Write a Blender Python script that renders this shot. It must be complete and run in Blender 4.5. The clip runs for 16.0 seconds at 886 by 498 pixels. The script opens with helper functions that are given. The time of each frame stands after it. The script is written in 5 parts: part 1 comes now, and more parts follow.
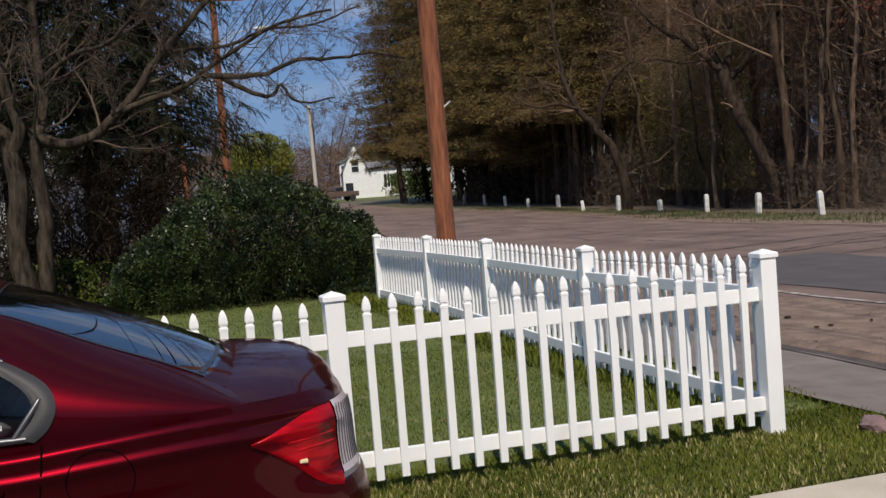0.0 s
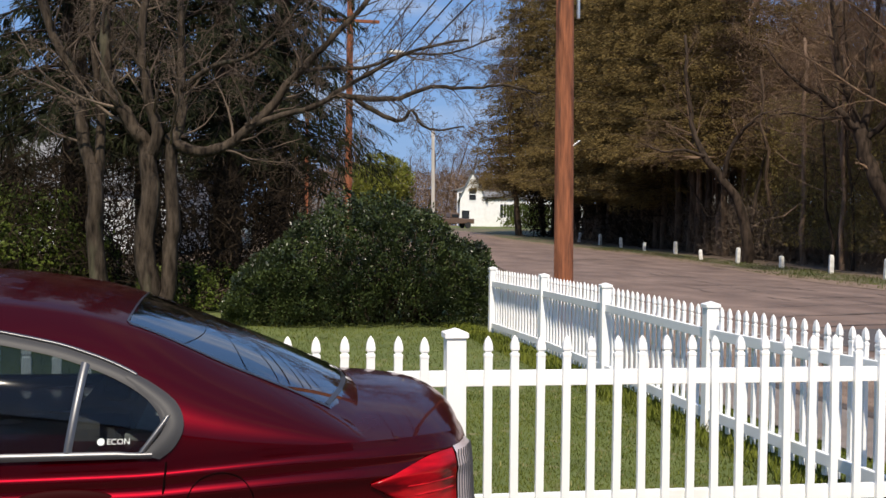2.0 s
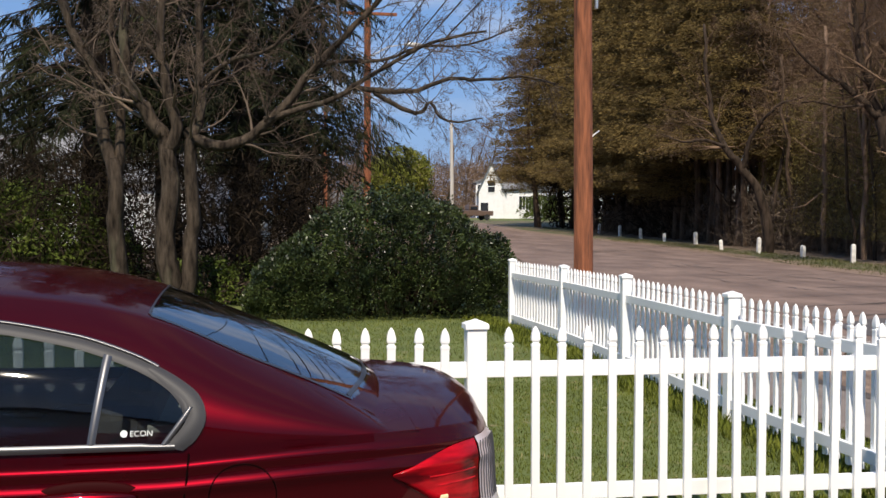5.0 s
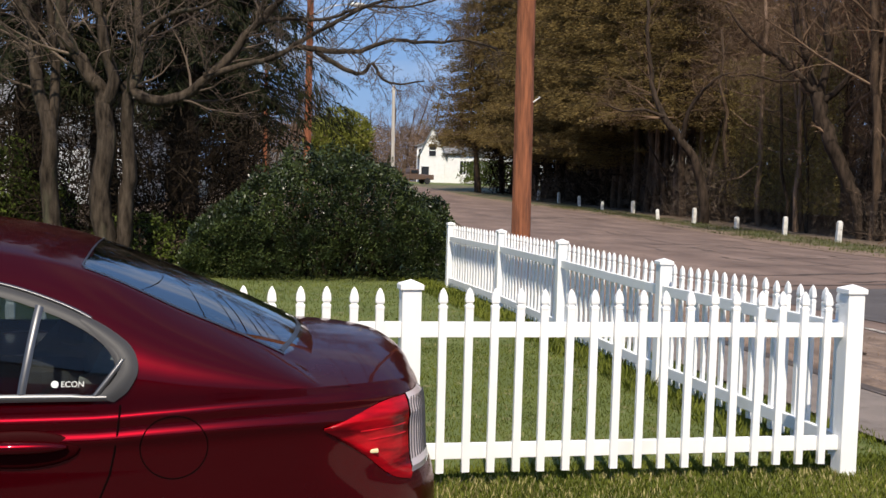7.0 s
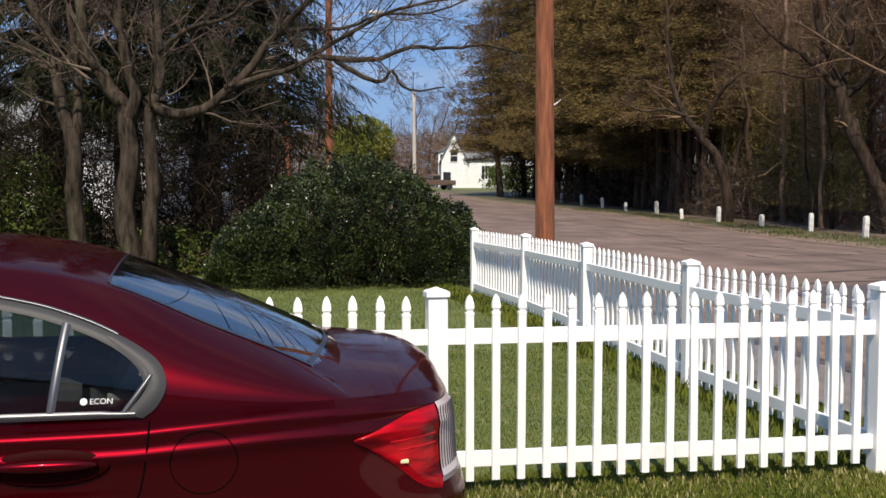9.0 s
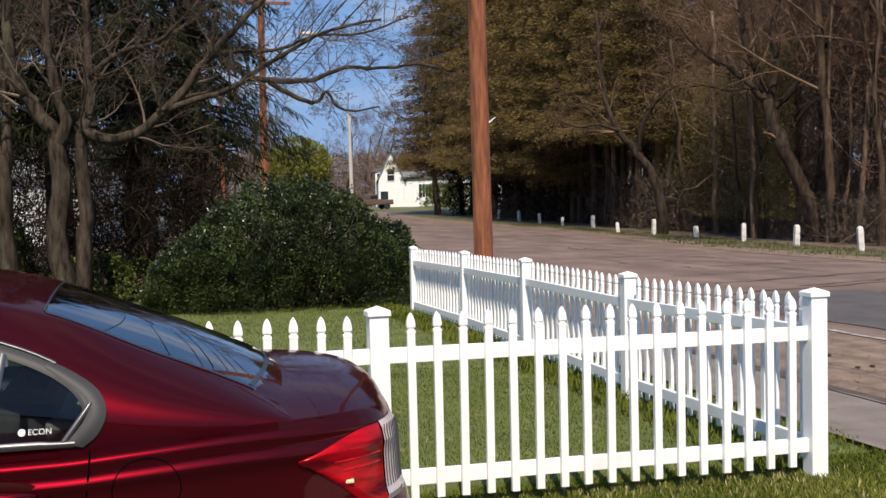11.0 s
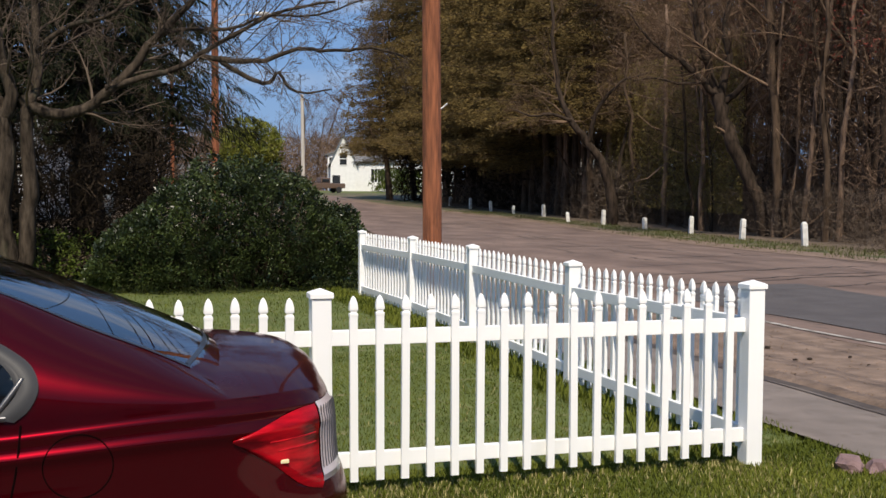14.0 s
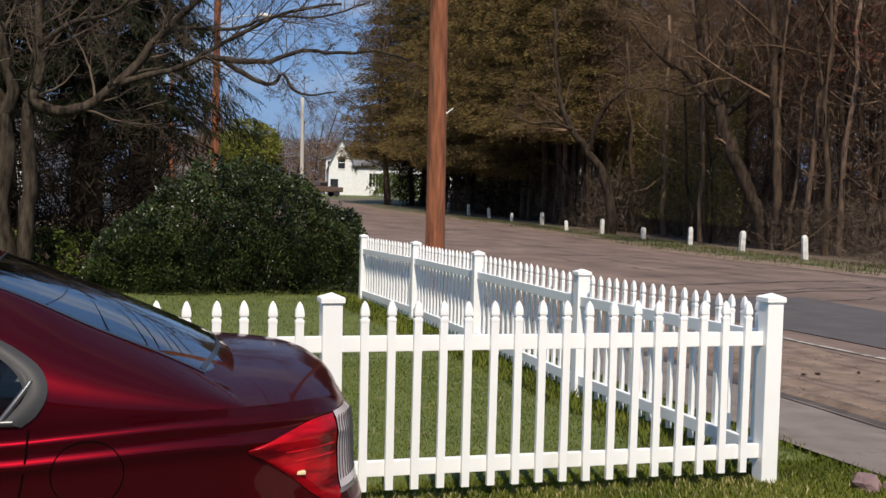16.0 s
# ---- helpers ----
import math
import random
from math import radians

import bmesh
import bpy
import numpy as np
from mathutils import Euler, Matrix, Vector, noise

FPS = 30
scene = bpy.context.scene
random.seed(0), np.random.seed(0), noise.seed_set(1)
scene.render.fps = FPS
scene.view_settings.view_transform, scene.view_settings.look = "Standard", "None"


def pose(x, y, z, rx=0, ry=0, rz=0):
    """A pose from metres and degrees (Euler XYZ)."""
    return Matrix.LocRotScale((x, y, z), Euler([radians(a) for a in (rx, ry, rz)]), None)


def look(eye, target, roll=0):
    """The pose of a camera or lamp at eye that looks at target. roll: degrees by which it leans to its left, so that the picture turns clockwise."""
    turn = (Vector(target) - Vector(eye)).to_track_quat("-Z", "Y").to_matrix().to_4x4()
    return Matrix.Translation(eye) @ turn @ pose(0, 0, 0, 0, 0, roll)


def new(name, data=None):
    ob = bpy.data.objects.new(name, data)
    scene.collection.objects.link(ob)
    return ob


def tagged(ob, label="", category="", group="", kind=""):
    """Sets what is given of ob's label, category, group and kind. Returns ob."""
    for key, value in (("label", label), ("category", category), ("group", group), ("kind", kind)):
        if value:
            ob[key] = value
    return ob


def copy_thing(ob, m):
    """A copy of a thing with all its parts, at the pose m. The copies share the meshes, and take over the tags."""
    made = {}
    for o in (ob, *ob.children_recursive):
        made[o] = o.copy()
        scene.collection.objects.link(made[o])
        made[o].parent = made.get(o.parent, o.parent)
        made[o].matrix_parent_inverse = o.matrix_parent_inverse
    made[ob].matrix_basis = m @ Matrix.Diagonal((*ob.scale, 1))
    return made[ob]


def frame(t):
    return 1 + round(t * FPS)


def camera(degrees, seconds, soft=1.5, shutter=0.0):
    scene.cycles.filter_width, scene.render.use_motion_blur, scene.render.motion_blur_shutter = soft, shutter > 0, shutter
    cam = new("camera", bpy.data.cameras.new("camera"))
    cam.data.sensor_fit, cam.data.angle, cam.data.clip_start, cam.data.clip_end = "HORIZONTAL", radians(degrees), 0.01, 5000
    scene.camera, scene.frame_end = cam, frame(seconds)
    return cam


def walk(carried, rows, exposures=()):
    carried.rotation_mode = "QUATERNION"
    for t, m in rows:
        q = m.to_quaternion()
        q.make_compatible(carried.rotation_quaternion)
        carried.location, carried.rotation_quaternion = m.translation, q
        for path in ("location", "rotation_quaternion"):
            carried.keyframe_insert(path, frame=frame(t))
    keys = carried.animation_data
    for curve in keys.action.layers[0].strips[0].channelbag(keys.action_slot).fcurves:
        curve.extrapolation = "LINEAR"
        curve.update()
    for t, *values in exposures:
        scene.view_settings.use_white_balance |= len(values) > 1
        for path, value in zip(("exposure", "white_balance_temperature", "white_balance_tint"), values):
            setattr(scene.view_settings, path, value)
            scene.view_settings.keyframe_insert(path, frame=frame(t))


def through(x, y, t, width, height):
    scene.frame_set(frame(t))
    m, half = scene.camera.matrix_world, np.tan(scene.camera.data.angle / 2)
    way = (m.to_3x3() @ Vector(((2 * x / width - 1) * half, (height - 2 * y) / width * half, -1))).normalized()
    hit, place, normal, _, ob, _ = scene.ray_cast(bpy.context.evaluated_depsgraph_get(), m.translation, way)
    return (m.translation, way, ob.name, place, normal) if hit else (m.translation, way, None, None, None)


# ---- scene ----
cam = camera(43.9, 16.0, soft=1.5)
PATH = [
    (0, (-3.567, -5.514, 1.521), (-2.991, -3.602, 1.423), -4.4),
    (0.5, (-3.569, -5.487, 1.515), (-2.979, -3.579, 1.424), -6.1),
    (1, (-3.62, -5.447, 1.573), (-3.169, -3.499, 1.575), -0.5),
    (1.5, (-3.644, -5.391, 1.571), (-3.256, -3.428, 1.571), 0.5),
    (2, (-3.639, -5.406, 1.574), (-3.255, -3.443, 1.537), 0.7),
    (2.5, (-3.643, -5.377, 1.558), (-3.26, -3.415, 1.483), 0.5),
    (3, (-3.639, -5.397, 1.562), (-3.282, -3.431, 1.505), 0.4),
    (3.5, (-3.641, -5.407, 1.568), (-3.295, -3.439, 1.52), 0.1),
    (6, (-3.64, -5.393, 1.562), (-3.278, -3.427, 1.501), 0.7),
    (6.5, (-3.647, -5.413, 1.552), (-3.25, -3.456, 1.421), 2.2),
    (7, (-3.635, -5.445, 1.555), (-3.177, -3.502, 1.44), 1.7),
    (7.5, (-3.633, -5.439, 1.558), (-3.181, -3.497, 1.418), 0.9),
    (8, (-3.629, -5.431, 1.555), (-3.179, -3.487, 1.421), 0.2),
    (8.5, (-3.629, -5.436, 1.56), (-3.194, -3.487, 1.453), 0.1),
    (8.7, (-3.631, -5.419, 1.561), (-3.219, -3.465, 1.457), 0.3),
    (10.8, (-3.645, -5.421, 1.555), (-3.149, -3.488, 1.421), -1.7),
    (11, (-3.641, -5.441, 1.56), (-3.117, -3.513, 1.487), -1.2),
    (11.5, (-3.634, -5.435, 1.569), (-3.114, -3.505, 1.52), -0.2),
    (12, (-3.629, -5.426, 1.563), (-3.121, -3.492, 1.501), 0.3),
    (12.5, (-3.635, -5.42, 1.563), (-3.127, -3.486, 1.494), 0.1),
    (13, (-3.621, -5.436, 1.549), (-3.054, -3.521, 1.461), 0.2),
    (13.5, (-3.592, -5.451, 1.552), (-2.98, -3.549, 1.447), 0.2),
    (14, (-3.612, -5.462, 1.552), (-3.003, -3.56, 1.453), 0.3),
    (14.5, (-3.615, -5.468, 1.556), (-3.019, -3.561, 1.452), 0.6),
    (15, (-3.625, -5.453, 1.551), (-3.047, -3.541, 1.446), 0.7),
    (15.5, (-3.677, -5.429, 1.542), (-3.087, -3.521, 1.435), -0.7),
    (16, (-3.663, -5.307, 1.543), (-3.047, -3.407, 1.455), 1.5),
]
walk(cam, [(t, look(eye, target, roll)) for t, eye, target, roll in PATH], exposures=[(0, -0.20, 7000, 12), (0.6, -0.22, 7000, 12), (1.0, -0.26, 7000, 12), (1.6, 0.10, 7100, 12), (2.2, 0.30, 7200, 12), (12.5, 0.28, 7200, 12), (14, 0.12, 7200, 11), (16, 0.07, 7200, 11)])

# ---- light: high spring sun behind the camera, blue sky ----
SUN = Vector((-0.15, -0.60, 0.79)).normalized()
world = bpy.data.worlds.new("sky")
scene.world = world
world.use_nodes = True
_wn = world.node_tree.nodes
_sky = _wn.new("ShaderNodeTexSky")
_sky.sky_type = "NISHITA"
_sky.sun_disc = False
_sky.sun_elevation = math.asin(SUN.z)
_sky.sun_rotation = math.atan2(SUN.x, SUN.y)
_sky.air_density, _sky.dust_density, _sky.ozone_density = 1.0, 0.4, 2.0
_wn["Background"].inputs[1].default_value = 0.070
# thin high cloud: the sky's blue mixed with streaks of white
_tc, _map = _wn.new("ShaderNodeTexCoord"), _wn.new("ShaderNodeMapping")
_map.inputs["Scale"].default_value = (2.2, 2.2, 7.0)
_cn, _cr, _mx = _wn.new("ShaderNodeTexNoise"), _wn.new("ShaderNodeValToRGB"), _wn.new("ShaderNodeMixRGB")
_cn.inputs["Scale"].default_value, _cn.inputs["Detail"].default_value = 1.8, 6.0
_cr.color_ramp.elements[0].position, _cr.color_ramp.elements[1].position = 0.50, 0.82
_wl = world.node_tree.links
_wl.new(_tc.outputs["Generated"], _map.inputs["Vector"])
_wl.new(_map.outputs[0], _cn.inputs["Vector"])
_wl.new(_cn.outputs[0], _cr.inputs[0])
_wl.new(_cr.outputs[0], _mx.inputs[0])
_bl = _wn.new("ShaderNodeMixRGB")
_bl.inputs[0].default_value = 0.72
_bl.inputs[2].default_value = (2.0, 4.6, 10.2, 1)
_wl.new(_sky.outputs[0], _bl.inputs[1])
_wl.new(_bl.outputs[0], _mx.inputs[1])
_mx.inputs[2].default_value = (8.0, 8.6, 9.6, 1)
_wl.new(_mx.outputs[0], _wn["Background"].inputs[0])
_sl = bpy.data.lights.new("sun", "SUN")
_sl.energy, _sl.angle, _sl.color = 4.6, radians(0.55), (1.0, 0.95, 0.86)
new("sun", _sl).matrix_world = look(SUN * 60, (0, 0, 0))


# ---- materials ----
def mat(name, dark, light, scale=8.0, rough=0.8, metal=0.0, bump=0.0, bscale=None, detail=6.0, stretch=(1, 1, 1), lo=0.3, hi=0.7, island=0.0, second=None, spec=0.5):
    """Two tones mixed by noise at real size, a second finer noise for relief, and a spread of tone from piece to piece."""
    m = bpy.data.materials.new(name)
    m.use_nodes = True
    n, l = m.node_tree.nodes, m.node_tree.links
    b = n["Principled BSDF"]
    tc, mp = n.new("ShaderNodeTexCoord"), n.new("ShaderNodeMapping")
    mp.inputs["Scale"].default_value = stretch
    l.new(tc.outputs["Object"], mp.inputs["Vector"])
    no = n.new("ShaderNodeTexNoise")
    no.inputs["Scale"].default_value, no.inputs["Detail"].default_value = scale, detail
    l.new(mp.outputs[0], no.inputs["Vector"])
    rp = n.new("ShaderNodeValToRGB")
    rp.color_ramp.elements[0].position, rp.color_ramp.elements[1].position = lo, hi
    rp.color_ramp.elements[0].color, rp.color_ramp.elements[1].color = (*dark, 1), (*light, 1)
    l.new(no.outputs["Fac"], rp.inputs[0])
    out = rp.outputs[0]
    if second:
        n2, r2, mx = n.new("ShaderNodeTexNoise"), n.new("ShaderNodeValToRGB"), n.new("ShaderNodeMixRGB")
        n2.inputs["Scale"].default_value, n2.inputs["Detail"].default_value = second[0], 4.0
        r2.color_ramp.elements[0].position, r2.color_ramp.elements[1].position = second[2], second[3]
        l.new(mp.outputs[0] if len(second) < 5 else tc.outputs["Object"], n2.inputs["Vector"])
        l.new(n2.outputs["Fac"], r2.inputs[0])
        l.new(r2.outputs[0], mx.inputs[0])
        l.new(out, mx.inputs[1])
        mx.inputs[2].default_value = (*second[1], 1)
        out = mx.outputs[0]
    if island:
        ge, ma, hs = n.new("ShaderNodeNewGeometry"), n.new("ShaderNodeMapRange"), n.new("ShaderNodeHueSaturation")
        ma.inputs[3].default_value, ma.inputs[4].default_value = 1 - island, 1 + island
        l.new(ge.outputs["Random Per Island"], ma.inputs[0])
        l.new(ma.outputs[0], hs.inputs["Value"])
        l.new(out, hs.inputs["Color"])
        out = hs.outputs[0]
    l.new(out, b.inputs["Base Color"])
    b.inputs["Roughness"].default_value, b.inputs["Metallic"].default_value = rough, metal
    b.inputs["Specular IOR Level"].default_value = spec
    if bump:
        nb, bp = n.new("ShaderNodeTexNoise"), n.new("ShaderNodeBump")
        nb.inputs["Scale"].default_value, nb.inputs["Detail"].default_value = bscale or scale * 5, 5.0
        l.new(mp.outputs[0], nb.inputs["Vector"])
        l.new(nb.outputs["Fac"], bp.inputs["Height"])
        bp.inputs["Strength"].default_value, bp.inputs["Distance"].default_value = bump, 0.02
        l.new(bp.outputs[0], b.inputs["Normal"])
    return m


def leafy(name, dark, light, scale=1.0, rough=0.55, through=0.25, island=0.35):
    """Foliage: tone by clump and by leaf, part of the light passing through."""
    m = mat(name, dark, light, scale=scale, rough=rough, island=island, lo=0.35, hi=0.65, spec=0.5 if rough < 0.5 else 0.15)
    n, l = m.node_tree.nodes, m.node_tree.links
    b = n["Principled BSDF"]
    src = b.inputs["Base Color"].links[0].from_socket
    tr, mx = n.new("ShaderNodeBsdfTranslucent"), n.new("ShaderNodeMixShader")
    l.new(src, tr.inputs[0])
    mx.inputs[0].default_value = through
    l.new(b.outputs[0], mx.inputs[1])
    l.new(tr.outputs[0], mx.inputs[2])
    l.new(mx.outputs[0], n["Material Output"].inputs[0])
    return m


VINYL = mat("white_vinyl", (0.83, 0.83, 0.825), (0.87, 0.87, 0.865), scale=3, rough=0.38, second=(1.3, (0.70, 0.70, 0.66), 0.62, 0.85))
VERGE_GROUND = mat("verge_soil", (0.050, 0.060, 0.016), (0.15, 0.105, 0.068), scale=0.7, rough=0.95, bump=0.7, bscale=30, lo=0.42, hi=0.58, second=(3, (0.055, 0.072, 0.018), 0.5, 0.7))
VERGE_BLADE = leafy("rough_verge_grass", (0.045, 0.056, 0.014), (0.098, 0.102, 0.028), scale=0.5, rough=0.7, through=0.2, island=0.35)
GRASS_GROUND = mat("lawn_soil", (0.062, 0.086, 0.016), (0.11, 0.135, 0.030), scale=1.6, rough=0.95, bump=0.6, bscale=60, second=(7, (0.19, 0.16, 0.075), 0.56, 0.78))
GRASS_BLADE = leafy("grass_blade", (0.078, 0.098, 0.013), (0.150, 0.165, 0.025), scale=0.9, rough=0.75, through=0.3, island=0.22)
DRY_BLADE = leafy("dry_grass_blade", (0.26, 0.23, 0.10), (0.38, 0.32, 0.15), scale=2, rough=0.7, through=0.2)
ASPHALT_OLD = mat("weathered_asphalt", (0.098, 0.062, 0.049), (0.212, 0.143, 0.114), scale=0.8, rough=0.9, bump=0.35, bscale=90, stretch=(1, 0.45, 1), second=(5, (0.085, 0.066, 0.056), 0.56, 0.76))
ASPHALT_NEW = mat("dark_asphalt_patch", (0.064, 0.054, 0.053), (0.088, 0.076, 0.074), scale=2, rough=0.85, bump=0.3, bscale=120)
SIDEWALK = mat("grey_asphalt_walk", (0.140, 0.113, 0.098), (0.21, 0.170, 0.148), scale=3.2, rough=0.9, bump=0.4, bscale=70, second=(6, (0.115, 0.090, 0.075), 0.58, 0.78))
DIRT = mat("sandy_dirt", (0.115, 0.076, 0.055), (0.245, 0.168, 0.124), scale=3.4, rough=0.95, bump=0.9, bscale=18, second=(11, (0.10, 0.07, 0.05), 0.62, 0.8))
CONCRETE = mat("pale_concrete", (0.42, 0.36, 0.28), (0.54, 0.47, 0.38), scale=2.5, rough=0.85, bump=0.25, bscale=60, second=(0.8, (0.36, 0.31, 0.25), 0.5, 0.8))
TAR = mat("tar_seal", (0.050, 0.037, 0.030), (0.095, 0.072, 0.058), scale=6, rough=0.7)
PAINT_LINE = mat("worn_road_paint", (0.15, 0.12, 0.10), (0.40, 0.36, 0.32), scale=5, rough=0.8, lo=0.4, hi=0.6)
ROCK = mat("pink_granite", (0.13, 0.080, 0.080), (0.26, 0.165, 0.160), scale=7, rough=0.85, bump=0.6, bscale=30)
BARK_GREY = mat("grey_bark", (0.010, 0.007, 0.005), (0.085, 0.064, 0.047), scale=6, rough=0.92, bump=1.0, bscale=24, stretch=(2.2, 2.2, 0.5), spec=0.15, second=(1.2, (0.09, 0.09, 0.055), 0.62, 0.8))
BARK_DARK = mat("dark_bark", (0.014, 0.010, 0.007), (0.060, 0.042, 0.031), scale=4, rough=0.95, bump=0.8, bscale=16, stretch=(2, 2, 0.5), spec=0.15)
BARK_FOREST = mat("forest_bark", (0.022, 0.015, 0.010), (0.108, 0.072, 0.049), scale=2.5, rough=0.95, bump=0.8, bscale=12, stretch=(2, 2, 0.4), island=0.35, spec=0.15)
# Reddish bark with sunlight put into its colour, lighter than the forest bark.
BARK_LIT = mat("lit_reddish_bark", (0.085, 0.055, 0.038), (0.25, 0.168, 0.12), scale=2.5, rough=0.95, bump=0.8, bscale=12, stretch=(2, 2, 0.4), spec=0.1)
TWIG = mat("twig_bark", (0.042, 0.030, 0.023), (0.150, 0.112, 0.085), scale=1.2, rough=0.9, spec=0.15, island=0.4)
TWIG_RED = mat("budding_twig", (0.075, 0.046, 0.030), (0.190, 0.122, 0.084), scale=0.5, rough=0.9, spec=0.1, island=0.45)
BUD_RED = mat("red_bud", (0.14, 0.030, 0.022), (0.30, 0.075, 0.055), scale=0.5, rough=0.9, spec=0.1, island=0.4)
TWIG_PALE = mat("pale_twig", (0.062, 0.039, 0.025), (0.195, 0.128, 0.086), scale=0.6, rough=0.9, spec=0.1, island=0.4)
TWIG_DULL = mat("dull_twig", (0.075, 0.050, 0.034), (0.235, 0.160, 0.112), scale=0.6, rough=0.9, spec=0.1, island=0.4)
# Twig bark coloured near-black, to hold the shade under and behind the trees.
TWIG_SHADE = mat("shade_darkened_twig", (0.010, 0.007, 0.005), (0.038, 0.028, 0.019), scale=0.8, rough=0.95, spec=0.05, island=0.5)
SPRUCE = leafy("spruce_needles", (0.009, 0.011, 0.005), (0.026, 0.030, 0.011), scale=0.7, rough=0.85, through=0.10)
HEMLOCK = leafy("olive_conifer_needles", (0.098, 0.070, 0.026), (0.195, 0.136, 0.050), scale=0.30, rough=0.8, through=0.25, island=0.30)
HOLLY = leafy("glossy_shrub_leaf", (0.011, 0.019, 0.007), (0.056, 0.076, 0.022), scale=2.2, rough=0.36, through=0.12, island=0.5)
YELLOW_LEAF = leafy("spring_leaf", (0.125, 0.140, 0.026), (0.22, 0.225, 0.045), scale=0.6, through=0.4)
SAPLING_LEAF = leafy("sapling_leaf", (0.118, 0.094, 0.031), (0.240, 0.184, 0.064), scale=0.6, through=0.3)
HEDGE_LEAF = leafy("hedge_leaf", (0.040, 0.062, 0.012), (0.115, 0.145, 0.028), scale=1.2, through=0.3)
LITTER = mat("leaf_litter", (0.075, 0.052, 0.036), (0.15, 0.105, 0.07), scale=2.2, rough=0.95, bump=0.8, bscale=25)
POLE_WOOD = mat("creosoted_pole", (0.075, 0.023, 0.010), (0.37, 0.122, 0.052), scale=5.0, rough=0.85, bump=0.9, bscale=16, stretch=(4.5, 4.5, 0.45), lo=0.22, hi=0.72, second=(2.6, (0.075, 0.030, 0.016), 0.58, 0.72))
GREY_WOOD = mat("grey_pole", (0.40, 0.37, 0.33), (0.55, 0.51, 0.46), scale=5, rough=0.85, stretch=(4, 4, 0.3))
METAL = mat("galvanised_metal", (0.45, 0.46, 0.47), (0.58, 0.59, 0.60), scale=6, rough=0.4, metal=0.9)
CABLE = mat("black_cable", (0.012, 0.012, 0.013), (0.025, 0.025, 0.026), scale=3, rough=0.6)
GUARD = mat("chipped_white_paint", (0.52, 0.50, 0.46), (0.78, 0.77, 0.74), scale=6, rough=0.8, second=(9, (0.25, 0.22, 0.19), 0.63, 0.75))
SIDING = mat("white_clapboard", (0.70, 0.70, 0.69), (0.80, 0.80, 0.79), scale=2, rough=0.6)
SHINGLE = mat("grey_shingle", (0.13, 0.13, 0.135), (0.23, 0.23, 0.235), scale=4, rough=0.9)
DARKWIN = mat("dark_window", (0.015, 0.017, 0.02), (0.03, 0.033, 0.038), scale=1, rough=0.12)


def mesh_of(name, verts, faces, material, smooth=False):
    me = bpy.data.meshes.new(name)
    me.from_pydata([tuple(v) for v in verts], [], faces)
    if material:
        me.materials.append(material)
    if smooth:
        me.polygons.foreach_set("use_smooth", [True] * len(me.polygons))
    me.update()
    return me


def part(name, bm, material, parent=None, label="", smooth=False):
    """Links a bmesh, or a (verts, faces) pair, as one mesh object under a thing."""
    if isinstance(bm, tuple):
        me = mesh_of(name, bm[0], bm[1], material, smooth)
    else:
        me = bpy.data.meshes.new(name)
        bm.to_mesh(me)
        bm.free()
        me.materials.append(material)
        if smooth:
            me.polygons.foreach_set("use_smooth", [True] * len(me.polygons))
    ob = new(name, me)
    if parent:
        ob.parent = parent
    if label:
        tagged(ob, label)
    return ob


def thing(name, label, category, at=(0, 0, 0), rz=0.0, group="", kind=""):
    ob = new(name)
    ob.empty_display_size = 0.2
    ob.matrix_basis = pose(*at, 0, 0, rz)
    return tagged(ob, label, category, group, kind)


def box(x0, x1, y0, y1, z0, z1, bevel=0.0):
    bm = bmesh.new()
    bmesh.ops.create_cube(bm, size=1.0)
    bmesh.ops.transform(bm, verts=bm.verts, matrix=Matrix.LocRotScale(((x0 + x1) / 2, (y0 + y1) / 2, (z0 + z1) / 2), None, (x1 - x0, y1 - y0, z1 - z0)))
    if bevel:
        bmesh.ops.bevel(bm, geom=bm.edges[:], offset=bevel, segments=2, affect="EDGES", profile=0.6)
    return bm


def lathe(profile, n=10, square=False):
    """(radius, z) rings round the z axis; square: four-sided, aligned to x and y."""
    n = 4 if square else n
    a0 = math.pi / 4 if square else 0
    verts, faces = [], []
    for r, z in profile:
        for i in range(n):
            a = a0 + 2 * math.pi * i / n
            verts.append((r * math.cos(a), r * math.sin(a), z))
    for k in range(len(profile) - 1):
        for i in range(n):
            j = (i + 1) % n
            faces.append((k * n + i, k * n + j, (k + 1) * n + j, (k + 1) * n + i))
    faces.append(tuple(range(n - 1, -1, -1)))
    faces.append(tuple((len(profile) - 1) * n + i for i in range(n)))
    return verts, faces


def spline(keys, x):
    """A smooth curve through (x, value) keys."""
    if x <= keys[0][0]:
        return keys[0][1]
    if x >= keys[-1][0]:
        return keys[-1][1]
    for i in range(len(keys) - 1):
        if keys[i][0] <= x <= keys[i + 1][0]:
            (x0, a), (x1, b) = keys[i], keys[i + 1]
            h = x1 - x0
            s = (b - a) / h
            m0 = s if i == 0 else (b - keys[i - 1][1]) / (x1 - keys[i - 1][0])
            m1 = s if i + 2 >= len(keys) else (keys[i + 2][1] - a) / (keys[i + 2][0] - x0)
            t = (x - x0) / h
            return (2 * t ** 3 - 3 * t * t + 1) * a + (t ** 3 - 2 * t * t + t) * h * m0 + (3 * t * t - 2 * t ** 3) * b + (t ** 3 - t * t) * h * m1


